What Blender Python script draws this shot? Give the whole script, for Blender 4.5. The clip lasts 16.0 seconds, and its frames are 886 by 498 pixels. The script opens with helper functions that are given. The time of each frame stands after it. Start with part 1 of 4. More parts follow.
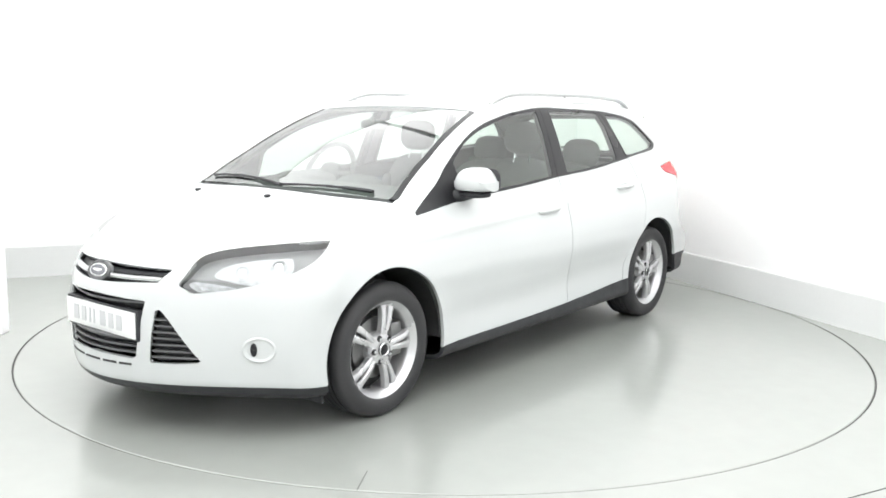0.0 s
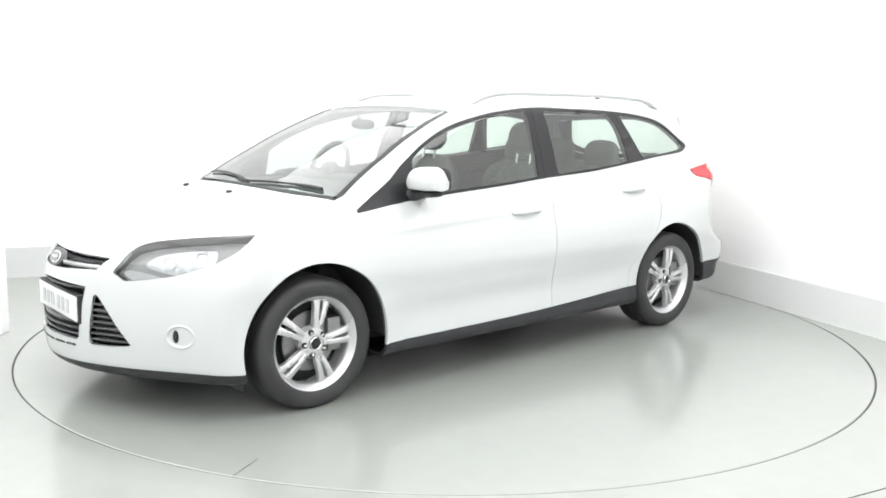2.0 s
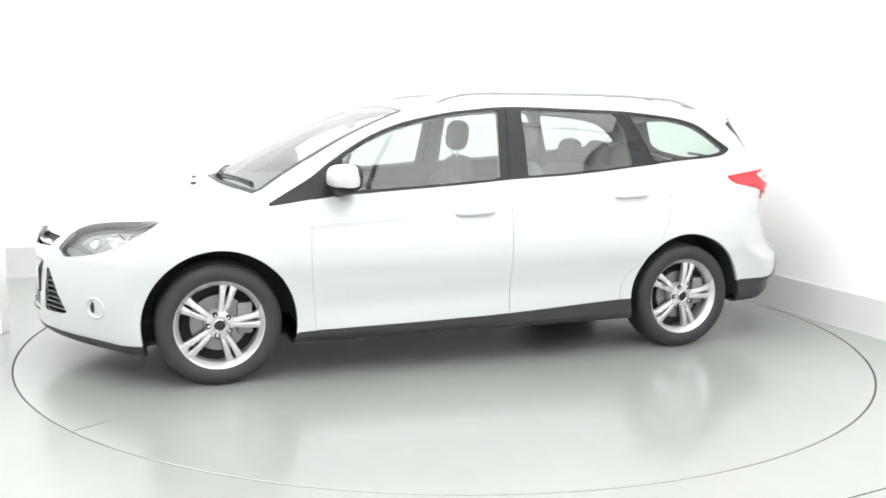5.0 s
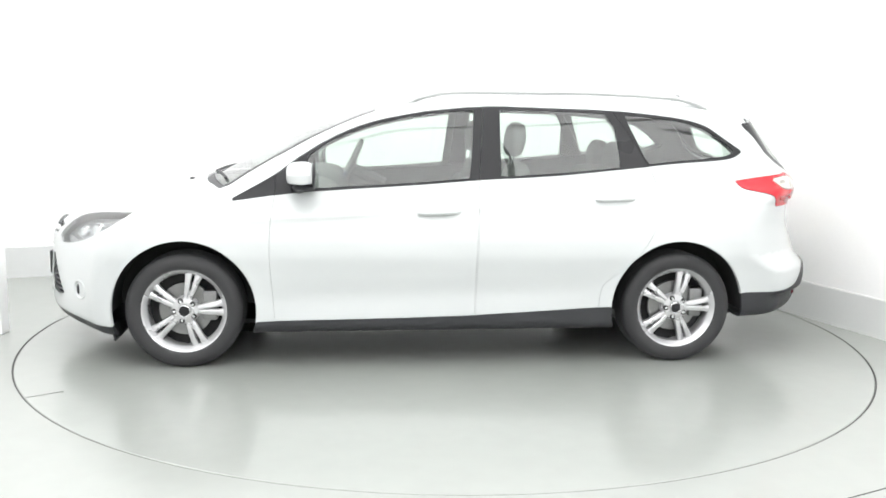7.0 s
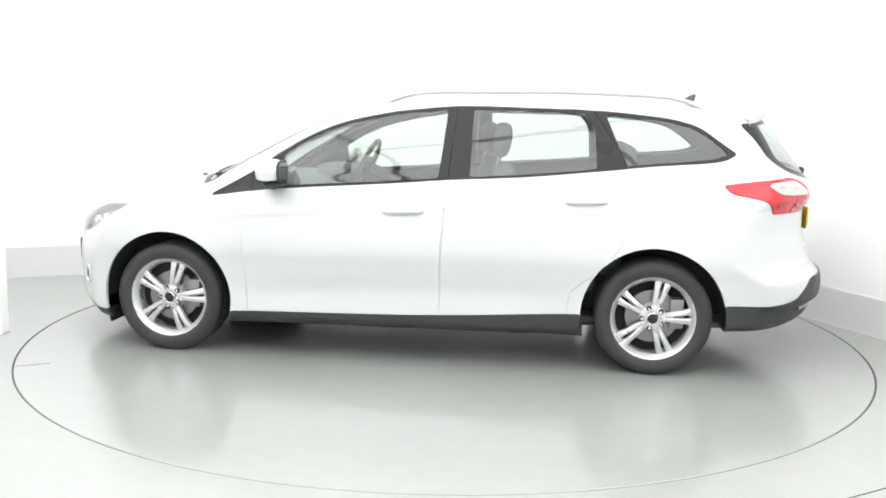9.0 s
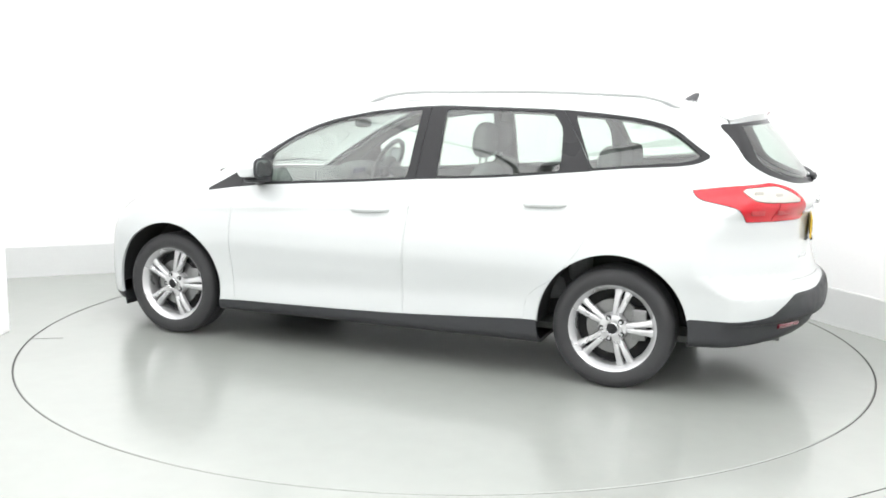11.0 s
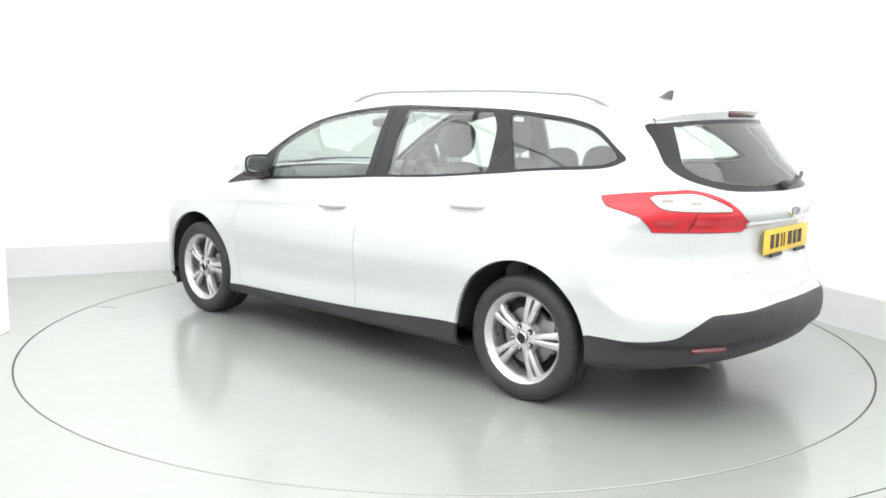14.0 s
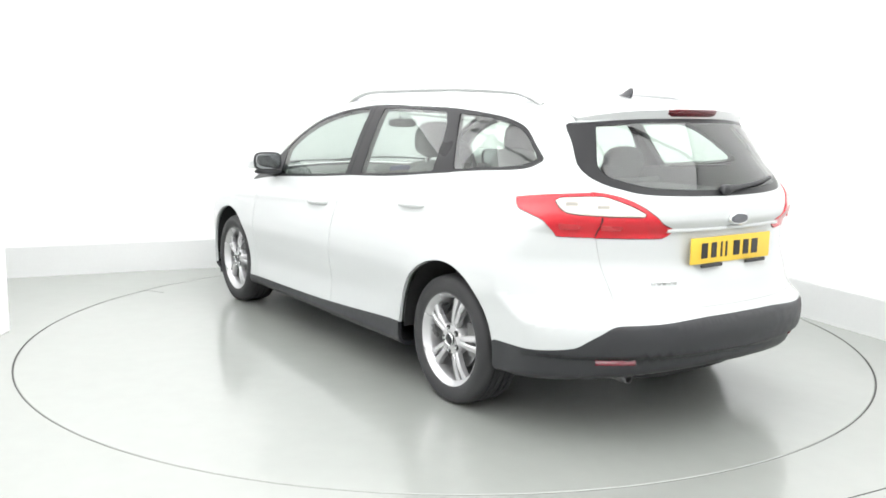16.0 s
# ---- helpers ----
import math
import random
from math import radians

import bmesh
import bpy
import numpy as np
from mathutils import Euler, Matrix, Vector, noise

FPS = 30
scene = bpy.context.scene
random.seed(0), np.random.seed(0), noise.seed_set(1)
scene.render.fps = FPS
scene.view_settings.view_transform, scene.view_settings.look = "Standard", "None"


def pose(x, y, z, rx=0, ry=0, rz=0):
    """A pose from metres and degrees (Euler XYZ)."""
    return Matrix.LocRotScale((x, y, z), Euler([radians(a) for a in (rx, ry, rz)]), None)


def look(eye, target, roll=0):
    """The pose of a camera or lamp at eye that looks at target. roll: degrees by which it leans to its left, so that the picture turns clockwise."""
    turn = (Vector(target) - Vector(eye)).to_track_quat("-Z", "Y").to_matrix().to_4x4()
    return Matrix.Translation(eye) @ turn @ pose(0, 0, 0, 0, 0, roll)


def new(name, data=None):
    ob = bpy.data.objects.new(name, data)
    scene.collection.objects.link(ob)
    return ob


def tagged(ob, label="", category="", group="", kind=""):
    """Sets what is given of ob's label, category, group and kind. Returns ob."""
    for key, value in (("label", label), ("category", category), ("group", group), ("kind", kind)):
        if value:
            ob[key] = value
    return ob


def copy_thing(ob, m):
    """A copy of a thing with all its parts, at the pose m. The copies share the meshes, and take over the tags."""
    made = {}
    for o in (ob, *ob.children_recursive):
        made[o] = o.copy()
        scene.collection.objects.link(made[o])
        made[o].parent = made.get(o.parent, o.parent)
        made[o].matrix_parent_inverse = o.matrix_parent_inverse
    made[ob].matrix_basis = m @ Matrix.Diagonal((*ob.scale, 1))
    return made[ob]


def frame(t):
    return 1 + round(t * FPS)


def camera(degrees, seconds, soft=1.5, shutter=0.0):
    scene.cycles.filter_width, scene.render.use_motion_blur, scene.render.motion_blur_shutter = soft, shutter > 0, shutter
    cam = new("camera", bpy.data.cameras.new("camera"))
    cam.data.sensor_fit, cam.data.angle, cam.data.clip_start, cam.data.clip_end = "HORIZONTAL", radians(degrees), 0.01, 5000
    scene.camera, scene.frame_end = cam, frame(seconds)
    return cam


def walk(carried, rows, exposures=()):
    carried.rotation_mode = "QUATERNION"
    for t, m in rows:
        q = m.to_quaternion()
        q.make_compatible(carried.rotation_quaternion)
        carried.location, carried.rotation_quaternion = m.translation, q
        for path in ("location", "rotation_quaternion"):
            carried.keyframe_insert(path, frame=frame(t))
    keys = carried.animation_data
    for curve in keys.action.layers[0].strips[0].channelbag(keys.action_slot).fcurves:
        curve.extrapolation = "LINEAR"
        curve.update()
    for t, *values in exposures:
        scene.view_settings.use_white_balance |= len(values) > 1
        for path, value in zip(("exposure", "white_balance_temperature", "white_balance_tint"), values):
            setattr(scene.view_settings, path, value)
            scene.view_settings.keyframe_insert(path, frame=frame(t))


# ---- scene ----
# ---------------------------------------------------------------- camera
cam = camera(53.283, 16.0, soft=1.7)
EYE = (0.0, -5.4438, 1.3539)
AIM = (EYE[0] - 0.003045, EYE[1] + 0.988072, EYE[2] - 0.153961)
STILL = look(EYE, AIM, 0.893)
walk(cam, [(0.0, STILL), (16.0, STILL)], exposures=[(0.0, 0.0), (16.0, 0.0)])

# turn of the platform, in degrees about the vertical, second by second
TURN = [(0, 231.84), (0.5, 230.07), (1, 227.39), (1.5, 224.08), (2, 220.53), (2.5, 217.08), (3, 213.55), (3.5, 210.17), 
        (4, 206.68), (4.75, 201.47), (5.6, 195.60), (6.5, 189.41), (7, 186.12), (7.5, 182.86), (8, 179.52), (8.5, 176.10), 
        (9, 172.63), (9.8, 167.16), (10.6, 161.68), (11.5, 155.52), (12, 152.02), (12.5, 148.67), (13, 145.24), (13.5, 141.87), 
        (14, 138.40), (14.5, 135.08), (15, 131.62), (15.5, 128.31), (16, 124.70)]
CAR_X, CAR_Y = 0.127, -0.048      # the car's place on the platform

# ---------------------------------------------------------------- light
world = bpy.data.worlds.new("studio_world")
scene.world = world
world.use_nodes = True
world.node_tree.nodes["Background"].inputs[0].default_value = (1.0, 1.0, 0.98, 1)
world.node_tree.nodes["Background"].inputs[1].default_value = 0.3
PANEL_POWER = 2.42                 # glow of the ceiling's light panels


# ---------------------------------------------------------------- materials
def material(name, colour, rough=0.5, metal=0.0, coat=0.0, bump=0.0, scale=40.0, vary=0.06, emit=0.0, stain=0.0, spec=0.5):
    """A surface with grain at two scales: fine relief and a slow drift of tone and gloss."""
    m = bpy.data.materials.new(name)
    m.use_nodes = True
    nt = m.node_tree
    b = nt.nodes["Principled BSDF"]
    b.inputs["Roughness"].default_value = rough
    b.inputs["Metallic"].default_value = metal
    b.inputs["Coat Weight"].default_value = coat
    b.inputs["Coat Roughness"].default_value = 0.04
    b.inputs["Specular IOR Level"].default_value = spec
    tex = nt.nodes.new("ShaderNodeTexCoord")
    fine = nt.nodes.new("ShaderNodeTexNoise")
    fine.inputs["Scale"].default_value = scale
    fine.inputs["Detail"].default_value = 4
    slow = nt.nodes.new("ShaderNodeTexNoise")
    slow.inputs["Scale"].default_value = max(scale / 25, 0.7)
    slow.inputs["Detail"].default_value = 3
    for n in (fine, slow):
        nt.links.new(tex.outputs["Object"], n.inputs["Vector"])
    add = nt.nodes.new("ShaderNodeMath")
    add.operation = "ADD"
    nt.links.new(fine.outputs["Fac"], add.inputs[0])
    nt.links.new(slow.outputs["Fac"], add.inputs[1])
    ramp = nt.nodes.new("ShaderNodeMapRange")
    ramp.interpolation_type = "SMOOTHSTEP"
    ramp.inputs["From Min"].default_value, ramp.inputs["From Max"].default_value = 0.3, 1.7
    ramp.inputs["To Min"].default_value, ramp.inputs["To Max"].default_value = 1 - vary, 1 + vary
    nt.links.new(add.outputs[0], ramp.inputs["Value"])
    mul = nt.nodes.new("ShaderNodeVectorMath")
    mul.operation = "SCALE"
    mul.inputs[0].default_value = colour
    nt.links.new(ramp.outputs["Result"], mul.inputs["Scale"])
    nt.links.new(mul.outputs[0], b.inputs["Base Color"])
    gloss = nt.nodes.new("ShaderNodeMapRange")
    gloss.interpolation_type = "SMOOTHSTEP"
    gloss.inputs["From Min"].default_value, gloss.inputs["From Max"].default_value = 0.1, 0.9
    gloss.inputs["To Min"].default_value, gloss.inputs["To Max"].default_value = rough * 0.85, min(1.0, rough * 1.15 + stain)
    nt.links.new(slow.outputs["Fac"], gloss.inputs["Value"])
    nt.links.new(gloss.outputs["Result"], b.inputs["Roughness"])
    if bump:
        bp = nt.nodes.new("ShaderNodeBump")
        bp.inputs["Strength"].default_value = 0.35
        bp.inputs["Distance"].default_value = bump
        nt.links.new(fine.outputs["Fac"], bp.inputs["Height"])
        nt.links.new(bp.outputs["Normal"], b.inputs["Normal"])
    if emit:
        b.inputs["Emission Color"].default_value = (*colour, 1)
        b.inputs["Emission Strength"].default_value = emit
    return m


def glass(name, tint, head_on=0.07, rough=0.0):
    """Clear sheet: what is behind shows tinted, what is before it is mirrored as the angle asks."""
    m = bpy.data.materials.new(name)
    m.use_nodes = True
    nt = m.node_tree
    nt.nodes.remove(nt.nodes["Principled BSDF"])
    out = nt.nodes["Material Output"]
    clear = nt.nodes.new("ShaderNodeBsdfTransparent")
    clear.inputs[0].default_value = (*tint, 1)
    gl = nt.nodes.new("ShaderNodeBsdfGlossy")
    gl.inputs["Roughness"].default_value = rough
    lw = nt.nodes.new("ShaderNodeLayerWeight")
    lw.inputs["Blend"].default_value = 0.5
    pw = nt.nodes.new("ShaderNodeMath")
    pw.operation = "POWER"
    pw.inputs[1].default_value = 4.0
    nt.links.new(lw.outputs["Facing"], pw.inputs[0])
    fr = nt.nodes.new("ShaderNodeMath")
    fr.operation = "MULTIPLY_ADD"
    fr.inputs[1].default_value, fr.inputs[2].default_value = 1 - head_on, head_on
    nt.links.new(pw.outputs[0], fr.inputs[0])
    mix = nt.nodes.new("ShaderNodeMixShader")
    nt.links.new(fr.outputs[0], mix.inputs[0])
    nt.links.new(clear.outputs[0], mix.inputs[1])
    nt.links.new(gl.outputs[0], mix.inputs[2])
    nt.links.new(mix.outputs[0], out.inputs[0])
    return m


M_WALL = material("white_wall_paint", (0.925, 0.925, 0.925), 0.8, bump=0.0008, scale=60, vary=0.015)
M_PLINTH = material("white_plinth_board", (0.72, 0.73, 0.725), 0.45, bump=0.0004, scale=50, vary=0.02)
M_FLOOR = material("grey_floor_paint", (0.295, 0.309, 0.290), 0.42, scale=9, vary=0.05, stain=0.05, spec=0.5, coat=0.95)
M_DISC = material("grey_platform_paint", (0.295, 0.309, 0.290), 0.40, scale=9, vary=0.05, stain=0.05, spec=0.5, coat=0.95)
for floor_paint in (M_FLOOR, M_DISC):
    floor_paint.node_tree.nodes["Principled BSDF"].inputs["Coat Roughness"].default_value = 0.16
M_PIT = material("dark_gap", (0.05, 0.05, 0.05), 0.9)
M_PANEL = material("lit_ceiling_panel", (1.0, 1.0, 1.0), 0.5, emit=PANEL_POWER, vary=0.0)
M_PAINT = material("white_car_paint", (0.53, 0.55, 0.55), 0.32, coat=0.9, scale=120, vary=0.008)
M_BLACK = material("black_textured_plastic", (0.022, 0.023, 0.026), 0.48, bump=0.0004, scale=600, vary=0.15)
M_TRIM = material("gloss_black_trim", (0.02, 0.02, 0.022), 0.3, scale=90, vary=0.1, spec=0.25)
M_UNDER = material("dark_underseal", (0.02, 0.02, 0.021), 0.85, bump=0.002, scale=60, vary=0.2)
M_TYRE = material("black_rubber", (0.027, 0.027, 0.029), 0.62, bump=0.0006, scale=200, vary=0.18)
M_ALLOY = material("silver_alloy", (0.56, 0.56, 0.57), 0.28, metal=0.6, scale=150, vary=0.05)
M_CHROME = material("chrome", (0.75, 0.76, 0.77), 0.09, metal=1.0, scale=80, vary=0.02)
M_DISCMETAL = material("brake_steel", (0.24, 0.24, 0.24), 0.38, metal=0.9, scale=120, vary=0.15)
M_SEAT = material("grey_seat_cloth", (0.15, 0.155, 0.155), 0.9, bump=0.0003, scale=25, vary=0.2)
M_LINING = material("grey_cabin_lining", (0.11, 0.113, 0.11), 0.85, scale=60, vary=0.1)
M_HEADLINER = material("pale_roof_lining", (0.55, 0.55, 0.52), 0.9, scale=60, vary=0.05)
M_DASH = material("dark_dashboard_plastic", (0.075, 0.08, 0.076), 0.6, bump=0.0001, scale=20, vary=0.15)
M_GLASS = glass("green_tinted_glass", (0.79, 0.87, 0.82), 0.11)
M_WINDSCREEN = glass("windscreen_glass", (0.73, 0.79, 0.76), 0.13)
M_LENS = glass("clear_lamp_lens", (0.95, 0.96, 0.96))
M_LAMPBOX = material("grey_lamp_housing", (0.20, 0.205, 0.205), 0.35, metal=0.3, scale=60, vary=0.1)
M_BOWL = material("silvered_reflector", (0.36, 0.37, 0.38), 0.16, metal=0.9, bump=0.02, scale=34, vary=0.3)
M_RED = material("red_lamp_lens", (0.56, 0.010, 0.022), 0.22, coat=0.25, scale=200, vary=0.12)
M_REDDARK = material("deep_red_lamp_lens", (0.13, 0.01, 0.015), 0.15, coat=1.0, scale=200, vary=0.1)
M_CLEARLAMP = material("pale_lamp_lens", (0.52, 0.49, 0.45), 0.15, coat=1.0, scale=120, vary=0.12)
M_PLATEW = material("white_plate", (0.80, 0.81, 0.80), 0.4, scale=80, vary=0.02)
M_PLATEY = material("yellow_plate", (0.78, 0.52, 0.05), 0.4, scale=80, vary=0.03)
M_INK = material("black_ink", (0.015, 0.015, 0.016), 0.5, scale=80)
M_GREYINK = material("grey_ink", (0.55, 0.56, 0.57), 0.5, scale=80)
M_SEAM = material("grey_seam", (0.13, 0.13, 0.13), 0.6, scale=80)
M_BLUE = material("dark_enamel", (0.03, 0.035, 0.05), 0.2, coat=1.0, scale=80)


# ---------------------------------------------------------------- mesh helpers
def mesh(name, verts, faces, mat, parent=None, label="", smooth=True):
    me = bpy.data.meshes.new(name)
    me.from_pydata([tuple(v) for v in verts], [], [tuple(f) for f in faces])
    me.materials.append(mat)
    if smooth:
        me.polygons.foreach_set("use_smooth", [True] * len(me.polygons))
    me.update()
    ob = new(name, me)
    if parent:
        ob.parent = parent
    return tagged(ob, label)


def part(name, bm, mat, parent=None, label="", smooth=False, sharp=35):
    """One mesh object from a bmesh, under a thing or a part."""
    bmesh.ops.recalc_face_normals(bm, faces=bm.faces)
    me = bpy.data.meshes.new(name)
    if smooth:
        for f in bm.faces:
            f.smooth = True
        for e in bm.edges:
            if len(e.link_faces) == 2 and e.calc_face_angle(0) > radians(sharp):
                e.smooth = False
    bm.to_mesh(me)
    bm.free()
    me.materials.append(mat)
    ob = new(name, me)
    if parent:
        ob.parent = parent
    return tagged(ob, label)


def box(bm, size, m=Matrix(), bevel=0.0, seg=2):
    g = bmesh.ops.create_cube(bm, size=1.0, matrix=m @ Matrix.Diagonal((*size, 1)))
    if bevel:
        es = list({e for v in g["verts"] for e in v.link_edges})
        bmesh.ops.bevel(bm, geom=es, offset=bevel, segments=seg, affect="EDGES", profile=0.6)


def lathe(bm, profile, steps=64, m=Matrix(), closed=False):
    """Turn a profile of (radius, along) round the local y axis."""
    rings = []
    for i in range(steps):
        a = 2 * math.pi * i / steps
        rings.append([bm.verts.new(m @ Vector((r * math.cos(a), h, r * math.sin(a)))) for r, h in profile])
    n = len(profile)
    for i in range(steps):
        p, q = rings[i], rings[(i + 1) % steps]
        for j in range(n if closed else n - 1):
            k = (j + 1) % n
            bm.faces.new((p[j], p[k], q[k], q[j]))


def tube(bm, points, radius, seg=10, cap=True, m=Matrix()):
    """A round bar along a line of points; radius may be one number or one a point."""
    pts = [Vector(p) for p in points]
    rad = radius if isinstance(radius, (list, tuple)) else [radius] * len(pts)
    rings = []
    for i, p in enumerate(pts):
        d = (pts[min(i + 1, len(pts) - 1)] - pts[max(i - 1, 0)]).normalized()
        s = d.cross(Vector((0, 0, 1)) if abs(d.z) < 0.9 else Vector((1, 0, 0))).normalized()
        u = s.cross(d)
        rings.append([bm.verts.new(m @ (p + rad[i] * (s * math.cos(2 * math.pi * k / seg) + u * math.sin(2 * math.pi * k / seg)))) for k in range(seg)])
    for a, b in zip(rings, rings[1:]):
        for k in range(seg):
            bm.faces.new((a[k], a[(k + 1) % seg], b[(k + 1) % seg], b[k]))
    if cap:
        bm.faces.new(rings[0])
        bm.faces.new(rings[-1])


def blob(bm, centre, size, power=2.6, m=Matrix(), nu=20, nv=12):
    """A soft cushion-like block (superellipsoid)."""
    def sp(v, e):
        return math.copysign(abs(v) ** e, v)
    e = 2 / power
    rows = []
    for j in range(nv + 1):
        b = -math.pi / 2 + math.pi * j / nv
        row = []
        for i in range(nu):
            a = 2 * math.pi * i / nu
            row.append(bm.verts.new(m @ Vector((centre[0] + size[0] / 2 * sp(math.cos(b), e) * sp(math.cos(a), e),
                                                centre[1] + size[1] / 2 * sp(math.cos(b), e) * sp(math.sin(a), e),
                                                centre[2] + size[2] / 2 * sp(math.sin(b), e)))))
        rows.append(row)
    for j in range(nv):
        for i in range(nu):
            bm.faces.new((rows[j][i], rows[j][(i + 1) % nu], rows[j + 1][(i + 1) % nu], rows[j + 1][i]))
    bmesh.ops.remove_doubles(bm, verts=rows[0] + rows[-1], dist=1e-5)


# ---------------------------------------------------------------- the room
N1, N2 = Vector((0.9239, 0.3827, 0)), Vector((-0.3827, 0.9239, 0))    # across the room, along the room
D1, D2, HIGH = 2.455, 2.606, 3.3
B1, B2 = -5.2, -7.6


def room_point(a, b, z=0.0):
    return N1 * a + N2 * b + Vector((0, 0, z))


def wall_slab(name, a0, b0, a1, b1, z0, z1, mat, label, category="wall"):
    bm = bmesh.new()
    vs = [bm.verts.new(room_point(a, b, z)) for z in (z0, z1) for a, b in ((a0, b0), (a1, b0), (a1, b1), (a0, b1))]
    for f in ((0, 1, 2, 3), (4, 5, 6, 7), (0, 1, 5, 4), (1, 2, 6, 5), (2, 3, 7, 6), (3, 0, 4, 7)):
        bm.faces.new([vs[i] for i in f])
    if z1 - z0 < 0.5:
        bmesh.ops.bevel(bm, geom=[e for e in bm.edges if min(v.co.z for v in e.verts) > z1 - 0.001], offset=0.006, segments=2, affect="EDGES")
    return tagged(part(name, bm, mat), label, category, kind="structure")


def build_room():
    T = 0.15
    wall_slab("wall_east", D1 + 0.02, B2, D1 + 0.02 + T, D2 + 0.02, 0, HIGH, M_WALL, "bright white painted studio wall", "wall")
    wall_slab("wall_north", B1, D2 + 0.02, D1 + 0.02 + T, D2 + 0.02 + T, 0, HIGH, M_WALL, "bright white painted studio wall", "wall")
    wall_slab("wall_west", B1 - T, B2 - T, B1, D2 + 0.02 + T, 0, HIGH, M_WALL, "bright white painted studio wall", "wall")
    wall_slab("wall_south", B1, B2 - T, D1 + 0.02 + T, B2, 0, HIGH, M_WALL, "bright white painted studio wall", "wall")
    wall_slab("baseboard_east", D1, B2, D1 + 0.02, D2, 0.0, 0.246, M_PLINTH, "low pale grey skirting board along the wall", "baseboard")
    wall_slab("baseboard_north", B1, D2, D1, D2 + 0.02, 0.0, 0.246, M_PLINTH, "low pale grey skirting board along the wall", "baseboard")
    wall_slab("ceiling", B1 - T, B2 - T, D1 + 0.02 + T, D2 + 0.02 + T, HIGH, HIGH + 0.1, M_WALL, "white studio ceiling with light panels", "ceiling")

    # partition whose white end closes the view
    bm = bmesh.new()
    box(bm, (1.6, 0.1, HIGH - 0.01), pose(-2.63 - 0.8, -0.30, HIGH / 2 - 0.005), 0.004)
    tagged(part("partition_wall", bm, M_WALL), "white partition wall end beside the platform", "wall", kind="structure")

    # floor with a round hole for the platform, one sheet
    R, steps = 2.4650, 240
    corners = [room_point(a, b) for a, b in ((B1, B2), (D1 + 0.02, B2), (D1 + 0.02, D2 + 0.02), (B1, D2 + 0.02))]
    verts, faces = [], []

    def edge_of_room(d):
        best = 1e9
        for n, lo, hi in ((N1, B1, D1 + 0.02), (N2, B2, D2 + 0.02)):
            v = d.dot(n)
            if abs(v) > 1e-9:
                best = min(best, (hi if v > 0 else lo) / v)
        return best
    angles = sorted([2 * math.pi * i / steps for i in range(steps)] + [math.atan2(c.y, c.x) % (2 * math.pi) for c in corners])
    for a in angles:
        d = Vector((math.cos(a), math.sin(a), 0))
        far = max(edge_of_room(d), R + 0.004)
        verts += [d * R + Vector((0, 0, -0.05)), d * R, d * far]
    n = len(angles)
    for i in range(n):
        j = (i + 1) % n
        faces += [(3 * i, 3 * j, 3 * j + 1, 3 * i + 1), (3 * i + 1, 3 * j + 1, 3 * j + 2, 3 * i + 2)]
    tagged(mesh("floor", verts, faces, M_FLOOR, smooth=False), "smooth light grey painted studio floor", "floor", kind="structure")
    bm = bmesh.new()
    bmesh.ops.create_circle(bm, cap_ends=True, segments=96, radius=R + 0.05, matrix=pose(0, 0, -0.05))
    tagged(part("pit", bm, M_PIT), "dark pit under the turning platform", "pit", kind="structure")
    # added dark strip: the shade inside the platform's gap, put in as colour
    bm = bmesh.new()
    lathe(bm, [(2.4570, -0.0025), (2.4650, -0.0025)], 240, Matrix.Rotation(math.pi / 2, 4, "X"))
    tagged(part("gap_shade_ring", bm, M_PIT), "dark strip standing for shade in the gap round the turning platform", "seal", kind="structure")
    # joint in the floor near the camera
    bm = bmesh.new()
    tube(bm, [(1.20, -2.565, -0.002), (1.487, -2.421, -0.002), (1.609, -2.358, -0.002), (2.1, -2.09, -0.002)], 0.004, 6)
    tagged(part("floor_joint", bm, M_PIT), "thin dark joint in the painted floor", "floor", kind="structure")

    # light panels
    first = None
    for a in (-3.925, -1.37, 1.185):
        for b in (-6.32, -3.765, -1.21, 1.345):
            m = Matrix.Translation(room_point(a, b, HIGH - 0.03)) @ pose(0, 0, 0, 0, 0, math.degrees(math.atan2(N1.y, N1.x)))
            if first is None:
                light = new("ceiling_light")
                bm = bmesh.new()
                for sx, sy, w, h in ((0, 1.255, 2.54, 0.03), (0, -1.255, 2.54, 0.03), (1.255, 0, 0.03, 2.48), (-1.255, 0, 0.03, 2.48)):
                    box(bm, (w, h, 0.05), pose(sx, sy, 0), 0.004)
                part("frame", bm, M_PLINTH, light, "white frame")
                bm = bmesh.new()
                box(bm, (2.48, 2.48, 0.01), pose(0, 0, -0.015))
                part("diffuser", bm, M_PANEL, light, "glowing diffuser")
                light.matrix_basis = m
                first = tagged(light, "square glowing light panel on the white ceiling", "ceiling light", "ceiling light panels")
            else:
                copy_thing(first, m)


build_room()

# ---------------------------------------------------------------- the turning platform
platform = tagged(new("turntable"), "round grey painted turning platform flush with the floor", "turntable")


def build_platform():
    bm = bmesh.new()
    R = 2.4570
    prof = [(0.001, 0.0), (R - 0.006, 0.0), (R - 0.002, -0.002), (R, -0.006), (R, -0.045)]
    lathe(bm, [(r, h) for r, h in prof], 240, Matrix.Rotation(math.pi / 2, 4, "X"))
    part("platform_deck", bm, M_DISC, platform)
    # short seam cut in from the rim
    a = SEAM
    bm = bmesh.new()
    d = Vector((math.cos(a), math.sin(a), 0))
    box(bm, (0.17, 0.0045, 0.003), Matrix.Translation(d * (R - 0.09)) @ Matrix.Rotation(a, 4, "Z"))
    part("seam", bm, M_SEAM, platform, "thin dark seam")


